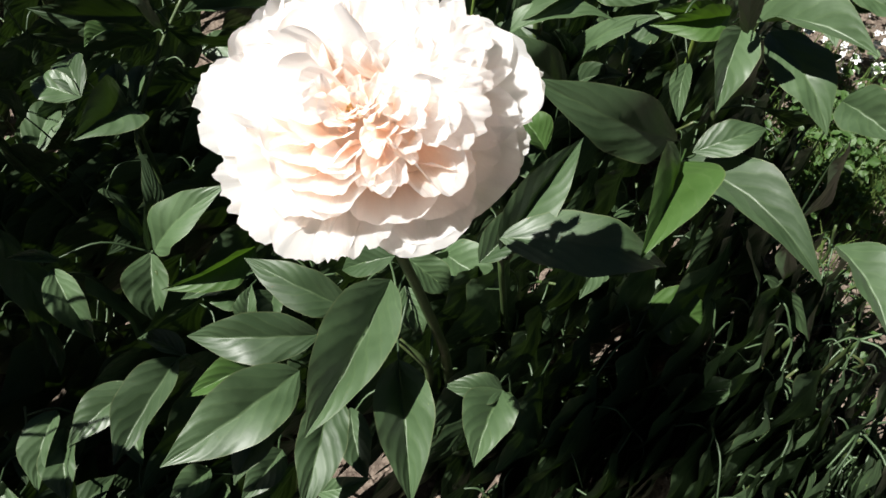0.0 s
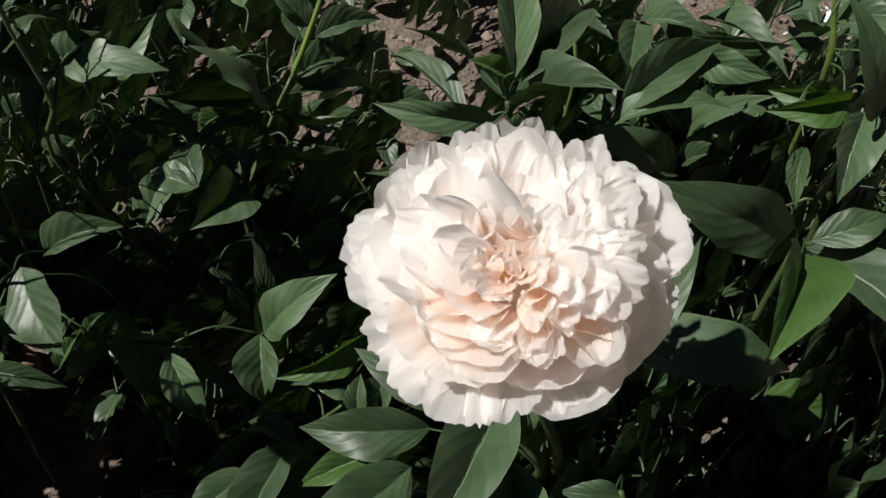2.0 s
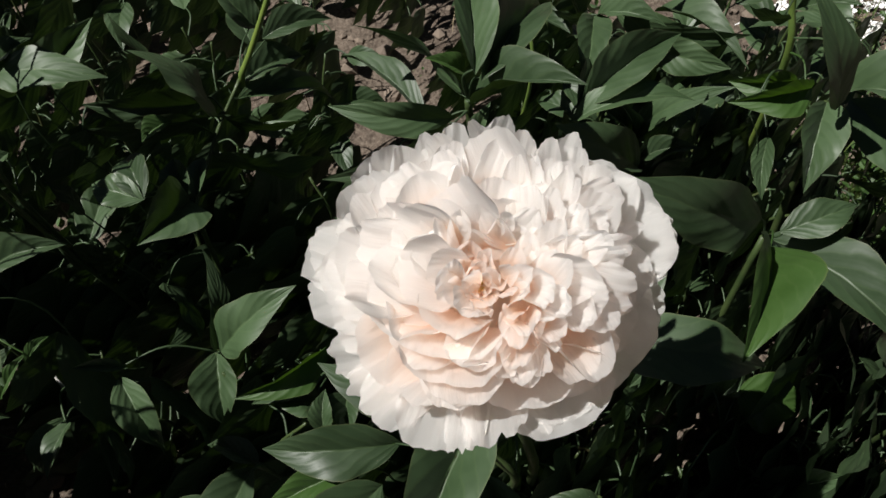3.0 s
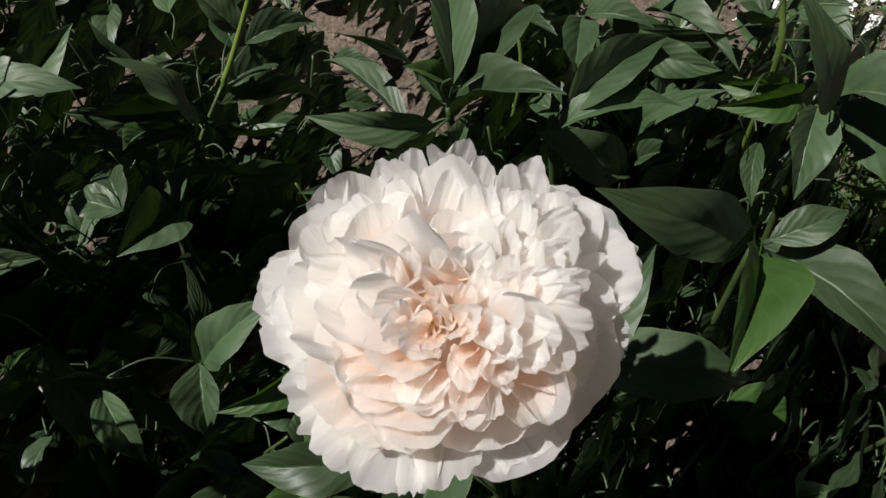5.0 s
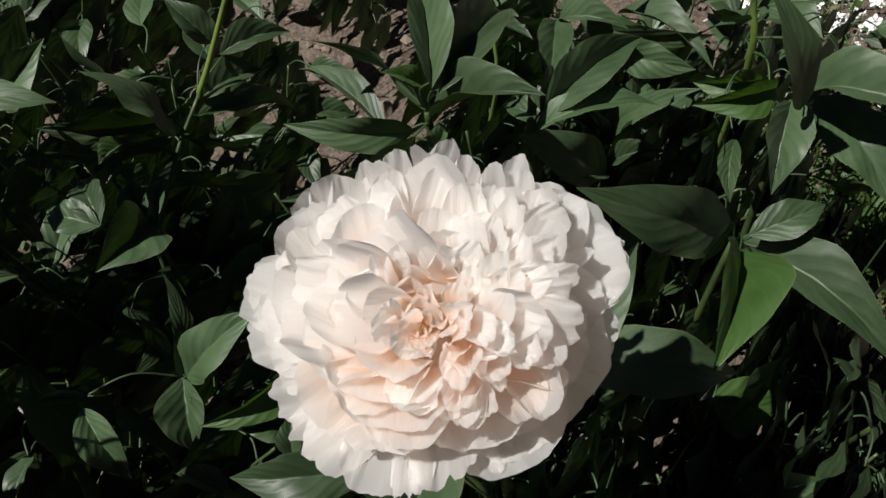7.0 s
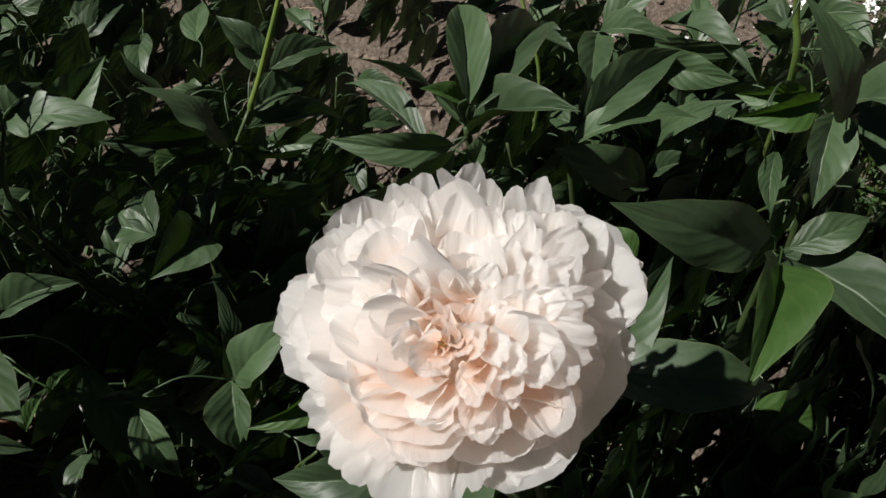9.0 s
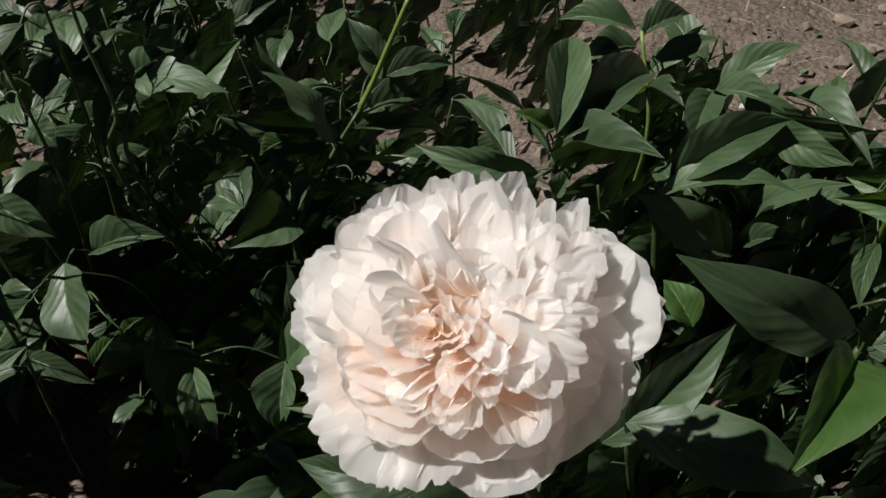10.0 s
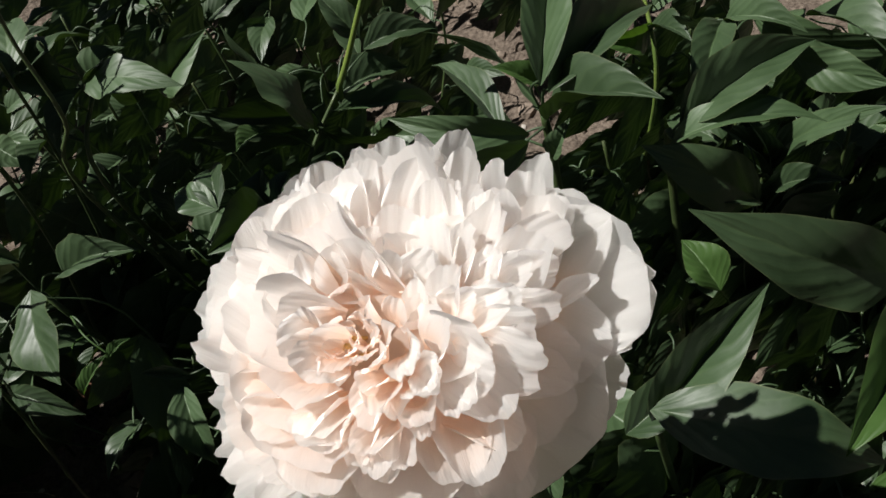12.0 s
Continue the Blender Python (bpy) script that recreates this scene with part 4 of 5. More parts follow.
# unseen tall stems, added out of view to shade the left plant
for k in range(18):
    x, y = fill.uniform(-0.86, -0.52), fill.uniform(-0.08, 0.48)
    top = (x + fill.uniform(-0.03, 0.03), y + fill.uniform(-0.03, 0.03), fill.uniform(0.36, 0.58))
    leafy_stem(left_peony, (x, y), top, 18, 0.11, 500 + k, 0.45, 0.1, far=True)

# more leaf tops added out of view to shade the low leaves
for k in range(9):
    x, y = fill.uniform(-0.45, -0.385), 0.14 + 0.052 * k
    leafy_stem(left_peony, (x - 0.12, y), (x, y, fill.uniform(0.46, 0.56)), 12, 0.07, 1000 + k, 0.82, 0.0, far=True)
# more low leaves where the soil is hidden
late = random.Random(78)
for k in range(10):
    x, y = 0.13 + 0.018 * k + late.uniform(-0.01, 0.01), late.uniform(0.34, 0.46)
    leafy_stem(right_peony, (x, y), (x + late.uniform(-0.02, 0.02), y + late.uniform(-0.03, 0.03), late.uniform(0.04, 0.07)), 9, 0.10, 1900 + k, 0.2, 1.0, far=True)
for k in range(7):
    x, y = 0.12 + 0.036 * k + late.uniform(-0.01, 0.01), late.uniform(0.84, 1.0)
    leafy_stem(back_peony, (x, y), (x + late.uniform(-0.03, 0.03), y + late.uniform(-0.03, 0.03), late.uniform(0.10, 0.20)), 9, 0.10, 2000 + k, 0.2, 0.8, far=True)


# fill leaves; the left plant's also hold the unseen ones added for shade
for owner, (verts, faces, uvs) in PILES.items():
    tagged(mesh_object("foliage", verts, faces, LEAF, uvs, owner), "dense dark green small fill leaves", kind="stuff")


# ---------------------------------------------------------------- the bloom
C = Vector((-0.005, 0.291, 0.515))
AXIS = Vector((0.02, -0.26, 0.965)).normalized()
U = (Vector((1, 0, 0)) - AXIS * AXIS.x).normalized()
V = AXIS.cross(U)
flower_turn = Matrix((U, V, AXIS)).transposed()
prng = random.Random(5)


def crown(u, v):
    """Height of the bloom's mound over the rim plane."""
    dent = 0.010 * math.exp(-((u - 0.012) ** 2 + (v - 0.014) ** 2) / 0.00095)
    return 0.046 - 0.077 * v - 6.3 * (u * u + v * v) - dent


def flower_base():
    """A peach dome added under the petals to bounce light into their gaps, on the head of the flower stem."""
    rings = [(0.004, -0.036), (0.010, -0.030), (0.022, -0.022), (0.034, -0.018), (0.042, -0.012)]
    rings += [(r, 0.024 - 12.0 * r * r) for r in (0.040, 0.034, 0.027, 0.020, 0.012, 0.004)]
    verts, faces, uvs = [], [], []
    for r, z in rings:
        for k in range(24):
            a = 2 * math.pi * k / 24
            wob = 1 + 0.06 * noise.noise(Vector((math.cos(a) * 2, math.sin(a) * 2, z * 90)))
            verts.append(Vector((math.cos(a) * r * wob, math.sin(a) * r * wob, z)))
            uvs.append((0.12, 0.4))
    for i in range(len(rings) - 1):
        for k in range(24):
            a, b = i * 24 + k, i * 24 + (k + 1) % 24
            faces.append((a, b, b + 24, a + 24))
    faces += [tuple(range(24))[::-1], tuple(range(24 * (len(rings) - 1), 24 * len(rings)))]
    ob = mesh_object("flower", verts, faces, PETAL, uvs, flowering_peony)
    ob.matrix_local = Matrix.Translation(C - flowering_peony.location) @ flower_turn.to_4x4()
    ob["label"] = "large double blush-white bloom with a peach heart"
    return ob


flower = flower_base()


def petal(u, v, h, aim, length, width, lean, cup=0.35, ruffle=0.6, notch=0.0, curl=8.0, bow=None, rows=16, cols=33, name="petal", mat=None, calm=False):
    """One petal, in millimetres and degrees. u, v, h: its tip over the rim plane; aim: the way it points round the axis;
    lean: how steeply it rises out of the mound; curl: how far its end bends outwards; a negative notch draws it to a point."""
    r = prng
    tip = Vector((u, v, h)) / 1000
    length, width = length / 1000, width / 1000
    slope = min(1.0, max(0.0, (h - 12) / 12))
    n = Vector((12.6 * tip.x * slope, (0.077 + 12.6 * tip.y) * slope, 1)).normalized()
    d = Vector((math.cos(radians(aim)), math.sin(radians(aim)), 0))
    d = (d - n * d.dot(n)).normalized()
    side = n.cross(d)
    bow = (26 if lean > 30 else 14) if bow is None else bow
    roll = radians(r.uniform(-1, 1) * (16 if lean > 30 and not calm else 4))
    side = Matrix.Rotation(roll, 3, d) @ side
    n = d.cross(side)
    if lean > 30 and not calm:
        # no two petals of the crown stand alike
        lean, aim, curl = lean + r.uniform(-9, 9), aim + r.uniform(-13, 13), curl + r.uniform(-25, 30)
        d = Vector((math.cos(radians(aim)), math.sin(radians(aim)), 0))
        d = (d - n * d.dot(n)).normalized()
        side = Matrix.Rotation(roll, 3, d) @ n.cross(d)
        n = d.cross(side)
    crease = r.uniform(-0.3, 0.5) * ruffle if lean > 30 and not calm else 0.0
    off = Vector((r.uniform(0, 99), r.uniform(0, 99), r.uniform(0, 99)))
    waver = 0.0034 * min(1.0, width / 0.026) * (0.55 + 0.45 * ruffle) * (1.0 if lean > 30 and not calm else 0.45)
    p1, p2, p3, p4 = (r.uniform(0, 6.3) for _ in range(4))
    k1, k2, k3 = r.uniform(1.4, 2.4), r.uniform(3.6, 5.5), r.uniform(8, 12)
    skew, n0 = r.uniform(-0.10, 0.10), r.uniform(-0.4, 0.4)
    # the spine, from the tip back to the foot
    spine, at = [], Vector(tip)
    fine = 40
    for i in range(fine, -1, -1):
        s = i / fine
        a = radians(lean + bow * (1 - s) - curl * max(0.0, (s - 0.65) / 0.35) ** 1.5)
        e, f = d * math.cos(a) + n * math.sin(a), n * math.cos(a) - d * math.sin(a)
        spine.append((at.copy(), f))
        at -= e * (length / fine)
    spine.reverse()
    verts, uvs = [], []
    for j in range(cols):
        q = math.sin((2 * j / (cols - 1) - 1) * math.pi / 2)
        edge = 0.60 + 0.40 * max(0.0, 1 - abs(q) ** (2.4 + 1.1 * min(0.0, notch))) ** 0.55 - 0.12 * max(0.0, -notch) * abs(q)
        edge *= 1 - max(0.0, notch) * 0.14 * math.exp(-((q - n0) / 0.16) ** 2)
        edge += 0.06 * ruffle * noise.noise(Vector((q * 2.2, 0, 0)) + off) + 0.035 * noise.noise(Vector((q * 6.0, 5, 0)) + off)
        edge += ruffle * (0.016 * math.sin(k2 * q + p3) + 0.011 * math.sin(k3 * q + p1) + 0.011 * math.sin(21 * q + p2))
        for i in range(rows):
            s = i / (rows - 1)
            t = min(1.0, max(0.0, s * edge))
            k = t * fine
            c0, f0 = spine[int(k)]
            c1, f1 = spine[min(fine, int(k) + 1)]
            w = k - int(k)
            c, f = c0.lerp(c1, w), f0.lerp(f1, w)
            half = 0.5 * width * (0.26 + 0.74 * math.sin(min(1.0, t / 0.66) * math.pi / 2) ** 1.3)
            lift = cup * half * q * q * (0.55 + 0.45 * s)
            lift += ruffle * width * s ** 1.8 * (0.050 * math.sin(k1 * math.pi * q + p1) + 0.030 * abs(q) ** 0.5 * math.sin(k2 * q + 3 * s + p2))
            lift += ruffle * width * s ** 4 * (0.034 * math.sin(k3 * q + p4) + 0.015 * math.sin(24 * q + p3))
            lift += crease * half * (abs(q) - 0.35) * s ** 1.5
            # fine pleats run along the petal, and the whole sheet wavers
            lift += width * s ** 0.7 * (0.0085 * math.sin(15 * q + p1 + s) + 0.0060 * math.sin(27 * q + p2 + 2 * s))
            c = c + noise.noise_vector(Vector((s * 1.5, q * 1.1, 0)) + off) * (waver * s ** 1.2)
            lift += 0.5 * waver * s ** 1.5 * noise.noise(Vector((s * 3.0, q * 3.2, 7)) + off)
            verts.append(c + f * lift + side * (half * q * (1 - 0.12 * cup * q * q) + skew * length * s * s))
            uvs.append((s, (q + 1) / 2))
    faces = [tuple(j * rows + i for j, i in ((a, b), (a + 1, b), (a + 1, b + 1), (a, b + 1))) for a in range(cols - 1) for b in range(rows - 1)]
    return mesh_object(name, verts, faces, mat or (BLUSH_SHADE if math.hypot(u + 3, v + 14) < 19 else PETAL), uvs, flower)


# guard petals round the rim
petal(77.4, 35.9, -4.0, 25, 51, 61, 12, ruffle=0.5, cup=0.25, bow=20)
petal(83.4, 10.4, -6.0, -10, 50, 45, 10, ruffle=0.5, cup=0.2, bow=20)
petal(63.7, 48.9, -2.0, 54, 48, 41, 16, ruffle=0.5, cup=0.2)
petal(70.7, -5.5, -2.0, -22, 49, 36, 14, ruffle=0.4, cup=0.3)
petal(60.7, -42.5, -8.0, -40, 53, 65, 12, ruffle=0.45, cup=0.2, bow=18)
petal(73.5, -23.2, -9.0, -24, 49, 44, 10, ruffle=0.4, cup=0.15)
petal(28.9, -70.3, -4.0, -69, 51, 56, 10, ruffle=0.35, cup=0.2)
petal(39.9, -60.3, -5.0, -56, 52, 47, 10, ruffle=0.4, cup=0.2)
petal(14.6, -71.0, -5.0, -79, 51, 28, 8, ruffle=0.4, cup=0.15)
petal(1.0, -74.9, 6.0, -84, 52, 31, 16, ruffle=0.7, cup=0.1, notch=0.6)
petal(-7.2, -76.9, 5.0, -97, 45, 12, 14, ruffle=0.8, cup=0.1)
petal(-18.6, -78.4, 4.0, -103, 46, 14, 13, ruffle=0.6, cup=0.1, notch=0.5)
petal(-33.5, -74.8, 1.0, -116, 49, 35, 12, ruffle=0.6, cup=0.12)
petal(-48.1, -65.6, -1.0, -132, 49, 31, 12, ruffle=0.7, cup=0.15)
petal(-60.3, -54.2, -4.0, -143, 48, 26, 11, ruffle=1.1, cup=0.12, notch=0.4)
petal(-66.8, -42.1, -7.0, -158, 49, 27, 10, ruffle=1.3, cup=0.12)
petal(-65.8, -29.0, -5.0, -165, 49, 24, 11, ruffle=1.0, cup=0.15)
petal(-79.0, -10.9, -1.0, -162, 52, 37, 12, ruffle=0.7, cup=0.25)
petal(-82.7, 2.5, 0.0, 174, 52, 37, 13, ruffle=0.8, cup=0.3)
petal(-77.0, 21.4, -1.0, 154, 51, 33, 13, ruffle=0.7, cup=0.3)
petal(-65.2, 25.8, 2.0, 149, 50, 27, 20, ruffle=0.6, cup=0.3)
petal(-52.5, 49.2, 3.0, 129, 51, 30, 25, ruffle=0.6)
petal(-30.3, 60.2, 2.0, 105, 51, 33, 25, ruffle=0.6)
petal(3.8, 63.1, 0.0, 91, 51, 38, 25, ruffle=0.6)
petal(34.1, 57.8, -2.0, 71, 51, 33, 25, ruffle=0.6)
petal(53.3, 48.7, 2.0, 55, 45, 28, 22, ruffle=0.6)
# second whorl on the lower side, broad and flat
petal(-50.3, -46.8, 9.0, -140, 44, 40, 20, ruffle=0.5, cup=0.2, mat=BLUSH_SHADE)
petal(-34.4, -60.1, 11.0, -122, 43, 34, 20, ruffle=0.6, cup=0.15, notch=0.4, mat=BLUSH_SHADE)
petal(-18.2, -61.8, 16.0, -106, 40, 31, 24, ruffle=0.5, cup=0.15, mat=BLUSH_SHADE)
petal(-71.3, -9.9, 9.0, -165, 45, 41, 22, ruffle=0.5, cup=0.3)
petal(-64.1, -27.4, 8.0, -150, 40, 28, 22, ruffle=0.6, cup=0.25)
petal(-68.3, 4.9, 12.0, 169, 45, 33, 24, ruffle=0.4, cup=0.3)
petal(13.8, -61.5, 10.0, -83, 38, 45, 24, ruffle=0.3, cup=0.2, mat=BLUSH_SHADE)
petal(36.4, -54.3, 1.0, -62, 39, 44, 20, ruffle=0.4, cup=0.25, mat=BLUSH_SHADE)
petal(59.3, -29.6, 0.0, -30, 40, 40, 20, ruffle=0.4, cup=0.25)
petal(62.5, -13.6, 2.0, -11, 36, 31, 24, ruffle=0.5, cup=0.3)
# tall petals that close the back of the crown
petal(-63.3, 39.1, 5.1, 137, 33, 29, 38, ruffle=0.6)
petal(-61.0, 55.2, -3.9, 133, 36, 30, 40, ruffle=0.6, notch=0.3)
petal(-49.7, 60.2, -0.1, 118, 39, 28, 42, ruffle=0.5)
petal(-37.2, 55.2, 11.7, 110, 35, 22, 44, ruffle=0.6)
petal(-31.4, 65.7, 4.4, 106, 38, 19, 44, ruffle=0.5, notch=0.4)
petal(-21.3, 62.6, 11.4, 101, 37, 18, 46, ruffle=0.6)
petal(-12.9, 69.6, 5.9, 97, 38, 20, 46, ruffle=0.6)
petal(-6.3, 74.7, 1.7, 97, 39, 14, 48, ruffle=0.6, notch=-0.6)
petal(2.1, 67.2, 9.9, 92, 38, 15, 48, ruffle=0.6, notch=-0.15)
petal(11.9, 79.7, -2.2, 91, 45, 23, 50, ruffle=0.4, notch=-0.9, cup=0.45)
petal(19.3, 61.0, 12.6, 83, 35, 17, 50, ruffle=0.7, notch=-0.15)
petal(26.8, 58.1, 12.8, 80, 34, 15, 50, ruffle=0.7, notch=-0.15)
petal(39.4, 72.5, -4.6, 69, 42, 22, 48, ruffle=0.6, notch=-0.8, cup=0.45)
petal(41.4, 57.2, 7.6, 70, 35, 19, 46, ruffle=0.7)
petal(46.1, 47.0, 12.1, 61, 34, 20, 44, ruffle=0.7, notch=-0.15)
petal(52.8, 44.3, 9.0, 57, 34, 19, 42, ruffle=0.8)
# second row of the back: smooth upright tongues
petal(-55.6, 29.1, 19.9, 134, 33, 30, 44, ruffle=0.5)
petal(-46.1, 35.1, 22.0, 123, 33, 27, 46, ruffle=0.5)
petal(-45.0, 17.1, 32.8, 118, 29, 17, 56, ruffle=0.4, curl=-30)
petal(-36.5, 40.6, 24.7, 114, 35, 24, 46, ruffle=0.5)
petal(-28.9, 30.5, 32.3, 111, 34, 32, 48, ruffle=0.35)
petal(-21.2, 45.2, 26.7, 104, 35, 22, 50, ruffle=0.4)
petal(-13.9, 50.3, 24.7, 99, 35, 18, 52, ruffle=0.5)
petal(-3.7, 54.5, 23.6, 94, 43, 32, 50, ruffle=0.2, cup=0.5)
petal(6.3, 50.9, 25.2, 89, 38, 18, 54, ruffle=0.4, cup=0.5)
petal(11.7, 40.5, 29.9, 82, 39, 21, 54, ruffle=0.3, cup=0.5)
petal(19.5, 41.5, 27.3, 79, 35, 15, 54, ruffle=0.6)
petal(26.7, 40.8, 26.1, 76, 35, 16, 54, ruffle=0.7, notch=-0.15)
petal(33.1, 38.8, 25.4, 69, 32, 16, 52, ruffle=0.8)
petal(38.4, 31.4, 26.6, 62, 32, 17, 52, ruffle=0.9)
petal(46.2, 26.8, 25.5, 53, 32, 19, 50, ruffle=0.9)
petal(53.9, 35.5, 16.1, 52, 31, 20, 46, ruffle=0.6, notch=-0.15, curl=25)
petal(-36.8, 8.9, 37.5, 143, 28, 28, 48, ruffle=0.4)
petal(-27.1, 16.5, 38.4, 123, 31, 28, 50, ruffle=0.3)
petal(4.4, 29.1, 33.9, 87, 31, 20, 58, ruffle=0.4)
petal(16.6, 26.2, 32.5, 77, 31, 17, 58, ruffle=0.6)
petal(27.7, 23.9, 31.8, 68, 29, 18, 56, ruffle=0.9)
petal(36.3, 17.7, 32.1, 52, 27, 18, 54, ruffle=1.0)
petal(46.2, 13.8, 29.4, 37, 27, 19, 52, ruffle=1.0, curl=25)
petal(53.4, 18.5, 22.8, 36, 28, 18, 48, ruffle=1.0)
# round arched petals behind the heart
petal(-17.2, 21.4, 39.8, 107, 28, 35, 56, ruffle=0.25, cup=0.75)
petal(-8.8, 14.1, 40.8, 98, 24, 26, 60, ruffle=0.3, cup=0.7)
petal(-19.1, 11.0, 40.5, 122, 22, 19, 58, ruffle=0.3, cup=0.6)
petal(-0.7, 10.8, 40.1, 87, 24, 15, 64, ruffle=0.5, cup=0.5)
petal(4.5, 10.8, 41.0, 92, 19, 10, 70, ruffle=0.3, cup=0.8, curl=-20)
petal(12.7, 14.6, 36.5, 81, 24, 13, 64, ruffle=0.6)
petal(20.0, 11.7, 36.4, 71, 24, 13, 62, ruffle=0.8)
petal(15.4, 2.2, 37.8, 63, 19, 12, 66, ruffle=0.6, notch=-0.5)
petal(21.3, -2.2, 37.4, 34, 17, 9, 70, ruffle=0.7, notch=-0.6)
petal(-11.7, 5.8, 35.3, 113, 17, 17, 68, ruffle=0.3, cup=0.8)
petal(-7.8, 1.1, 32.0, 74, 13, 15, 66, ruffle=0.3, cup=0.7, curl=-25)
petal(-1.2, -1.8, 33.7, 46, 13, 10, 68, ruffle=0.5, cup=0.6)
petal(8.5, -2.3, 38.2, 72, 17, 11, 68, ruffle=0.5)
# pleated fan of long petals on the smooth side
petal(-63.6, 3.8, 19.1, 156, 40, 35, 34, ruffle=0.6, cup=0.18)
petal(-58.0, -10.8, 24.9, 178, 38, 43, 34, ruffle=0.6, cup=0.18)
petal(-52.8, 9.0, 28.1, 149, 36, 25, 40, ruffle=0.6)
petal(-49.2, -20.9, 30.5, -169, 37, 44, 36, ruffle=0.6, cup=0.18)
petal(-45.8, -4.8, 34.8, 164, 35, 28, 40, ruffle=0.6)
petal(-36.3, -16.3, 40.0, 180, 32, 30, 42, ruffle=0.6)
petal(-29.3, -0.7, 42.3, 152, 25, 21, 50, ruffle=0.2, cup=0.1)
petal(-25.5, -12.4, 44.8, 173, 23, 17, 54, ruffle=0.3)
petal(-22.6, -22.9, 44.6, -165, 23, 18, 54, ruffle=0.3)
petal(-13.3, -11.4, 49.4, 104, 20, 11, 66, ruffle=0.3, cup=0.5, notch=-0.7)
petal(-18.0, -27.2, 44.7, -154, 20, 16, 58, ruffle=0.3, mat=BLUSH_SHADE)
petal(-11.5, -33.3, 44.2, -131, 20, 18, 58, ruffle=0.6)
petal(-12.7, -20.2, 45.4, 168, 16, 12, 66, ruffle=0.3)
petal(-4.9, -29.4, 42.7, -96, 14, 12, 68, ruffle=0.6)
# folded pink petals hanging at the front of the crown
petal(11.4, -55.9, 30.7, -82, 36, 16, 46, ruffle=0.7, cup=0.55, notch=-0.4, mat=BLUSH_SHADE)
petal(17.6, -52.6, 30.6, -73, 34, 13, 46, ruffle=0.8, cup=0.3, mat=BLUSH_SHADE)
petal(5.4, -50.9, 34.3, -94, 31, 15, 50, ruffle=0.8, cup=0.5, mat=BLUSH_SHADE)
petal(38.0, -53.2, 23.1, -51, 41, 24, 44, ruffle=0.3, cup=0.75, curl=-25, mat=BLUSH_SHADE)
petal(24.3, -43.9, 33.3, -64, 31, 12, 52, ruffle=0.8, cup=0.4, mat=BLUSH_SHADE)
petal(45.9, -43.3, 22.1, -37, 35, 20, 44, ruffle=0.5, cup=0.4, mat=BLUSH_SHADE)
petal(5.6, -42.7, 39.3, -89, 27, 16, 56, ruffle=1.0, cup=0.5, mat=BLUSH_SHADE)
petal(16.1, -39.3, 40.1, -72, 27, 17, 58, ruffle=1.1, cup=0.4, mat=BLUSH_SHADE)
petal(-2.3, -33.1, 42.8, -101, 18, 11, 66, ruffle=0.9, mat=BLUSH_SHADE)
petal(4.2, -33.2, 42.6, -89, 18, 10, 68, ruffle=1.0, mat=BLUSH_SHADE)
# fluffy white ruffles of the far side
petal(55.1, -20.1, 28.5, -4, 33, 24, 42, ruffle=0.8, cup=0.3, curl=30)
petal(48.2, -32.2, 30.0, -27, 30, 21, 44, ruffle=0.7, cup=0.3, curl=25)
petal(42.2, -26.4, 37.8, -15, 27, 21, 50, ruffle=0.9, cup=0.4)
petal(36.6, -35.7, 37.9, -37, 27, 17, 50, ruffle=0.9, cup=0.4)
petal(52.9, -8.8, 31.6, 11, 28, 20, 46, ruffle=0.9)
petal(47.2, -2.2, 36.0, 16, 28, 17, 50, ruffle=1.0)
petal(67.6, 16.7, 12.0, 24, 26, 10, 28, ruffle=0.5, cup=0.6, notch=-0.8)
petal(57.3, 3.8, 23.9, 16, 29, 14, 40, ruffle=0.9)
petal(41.1, 4.2, 37.2, 26, 26, 15, 54, ruffle=1.1)
petal(40.2, -16.8, 41.7, 2, 27, 23, 54, ruffle=0.5, cup=0.6)
petal(30.9, -14.4, 44.8, 20, 25, 19, 58, ruffle=0.4, cup=0.6)
petal(32.8, 0.9, 40.8, 28, 23, 14, 58, ruffle=1.0)
petal(28.3, 6.9, 40.0, 47, 24, 12, 60, ruffle=1.0)
petal(29.5, -27.6, 43.7, -24, 22, 16, 58, ruffle=0.8, cup=0.5)
petal(22.5, -22.9, 46.1, -18, 20, 14, 62, ruffle=0.6, cup=0.6)
petal(25.3, -32.7, 43.9, -46, 22, 13, 60, ruffle=0.9, cup=0.5)
petal(17.9, -30.1, 46.4, -49, 18, 12, 66, ruffle=0.8)
petal(14.5, -17.2, 48.6, 12, 18, 15, 66, ruffle=0.4, cup=0.5)
petal(12.0, -24.1, 47.1, -29, 16, 12, 68, ruffle=0.6)
petal(5.9, -25.7, 45.8, -60, 14, 9, 72, ruffle=0.7)
petal(8.1, -15.0, 46.3, 23, 14, 9, 70, ruffle=0.5)
petal(2.0, -11.7, 34.5, 44, 13, 9, 66, ruffle=0.8, cup=0.5)
petal(-3.7, -7.4, 32.4, 77, 13, 7, 70, ruffle=0.7, cup=0.6, notch=-0.4)
petal(-8.9, -23.7, 36.4, -142, 13, 9, 64, ruffle=0.7, cup=0.4)
petal(1.1, -24.6, 36.2, -70, 13, 8, 66, ruffle=0.9, cup=0.5, curl=30)
petal(-9.8, -13.9, 33.6, -179, 11, 6, 72, ruffle=0.6, cup=0.5, notch=-0.5)

# deep shells stacked on the near side, their rims rolled outwards
petal(-41.5, -33.3, 30.7, -136, 24, 41, 84, ruffle=0.45, cup=0.5, curl=55, bow=-14, calm=True, mat=BLUSH_SHADE)
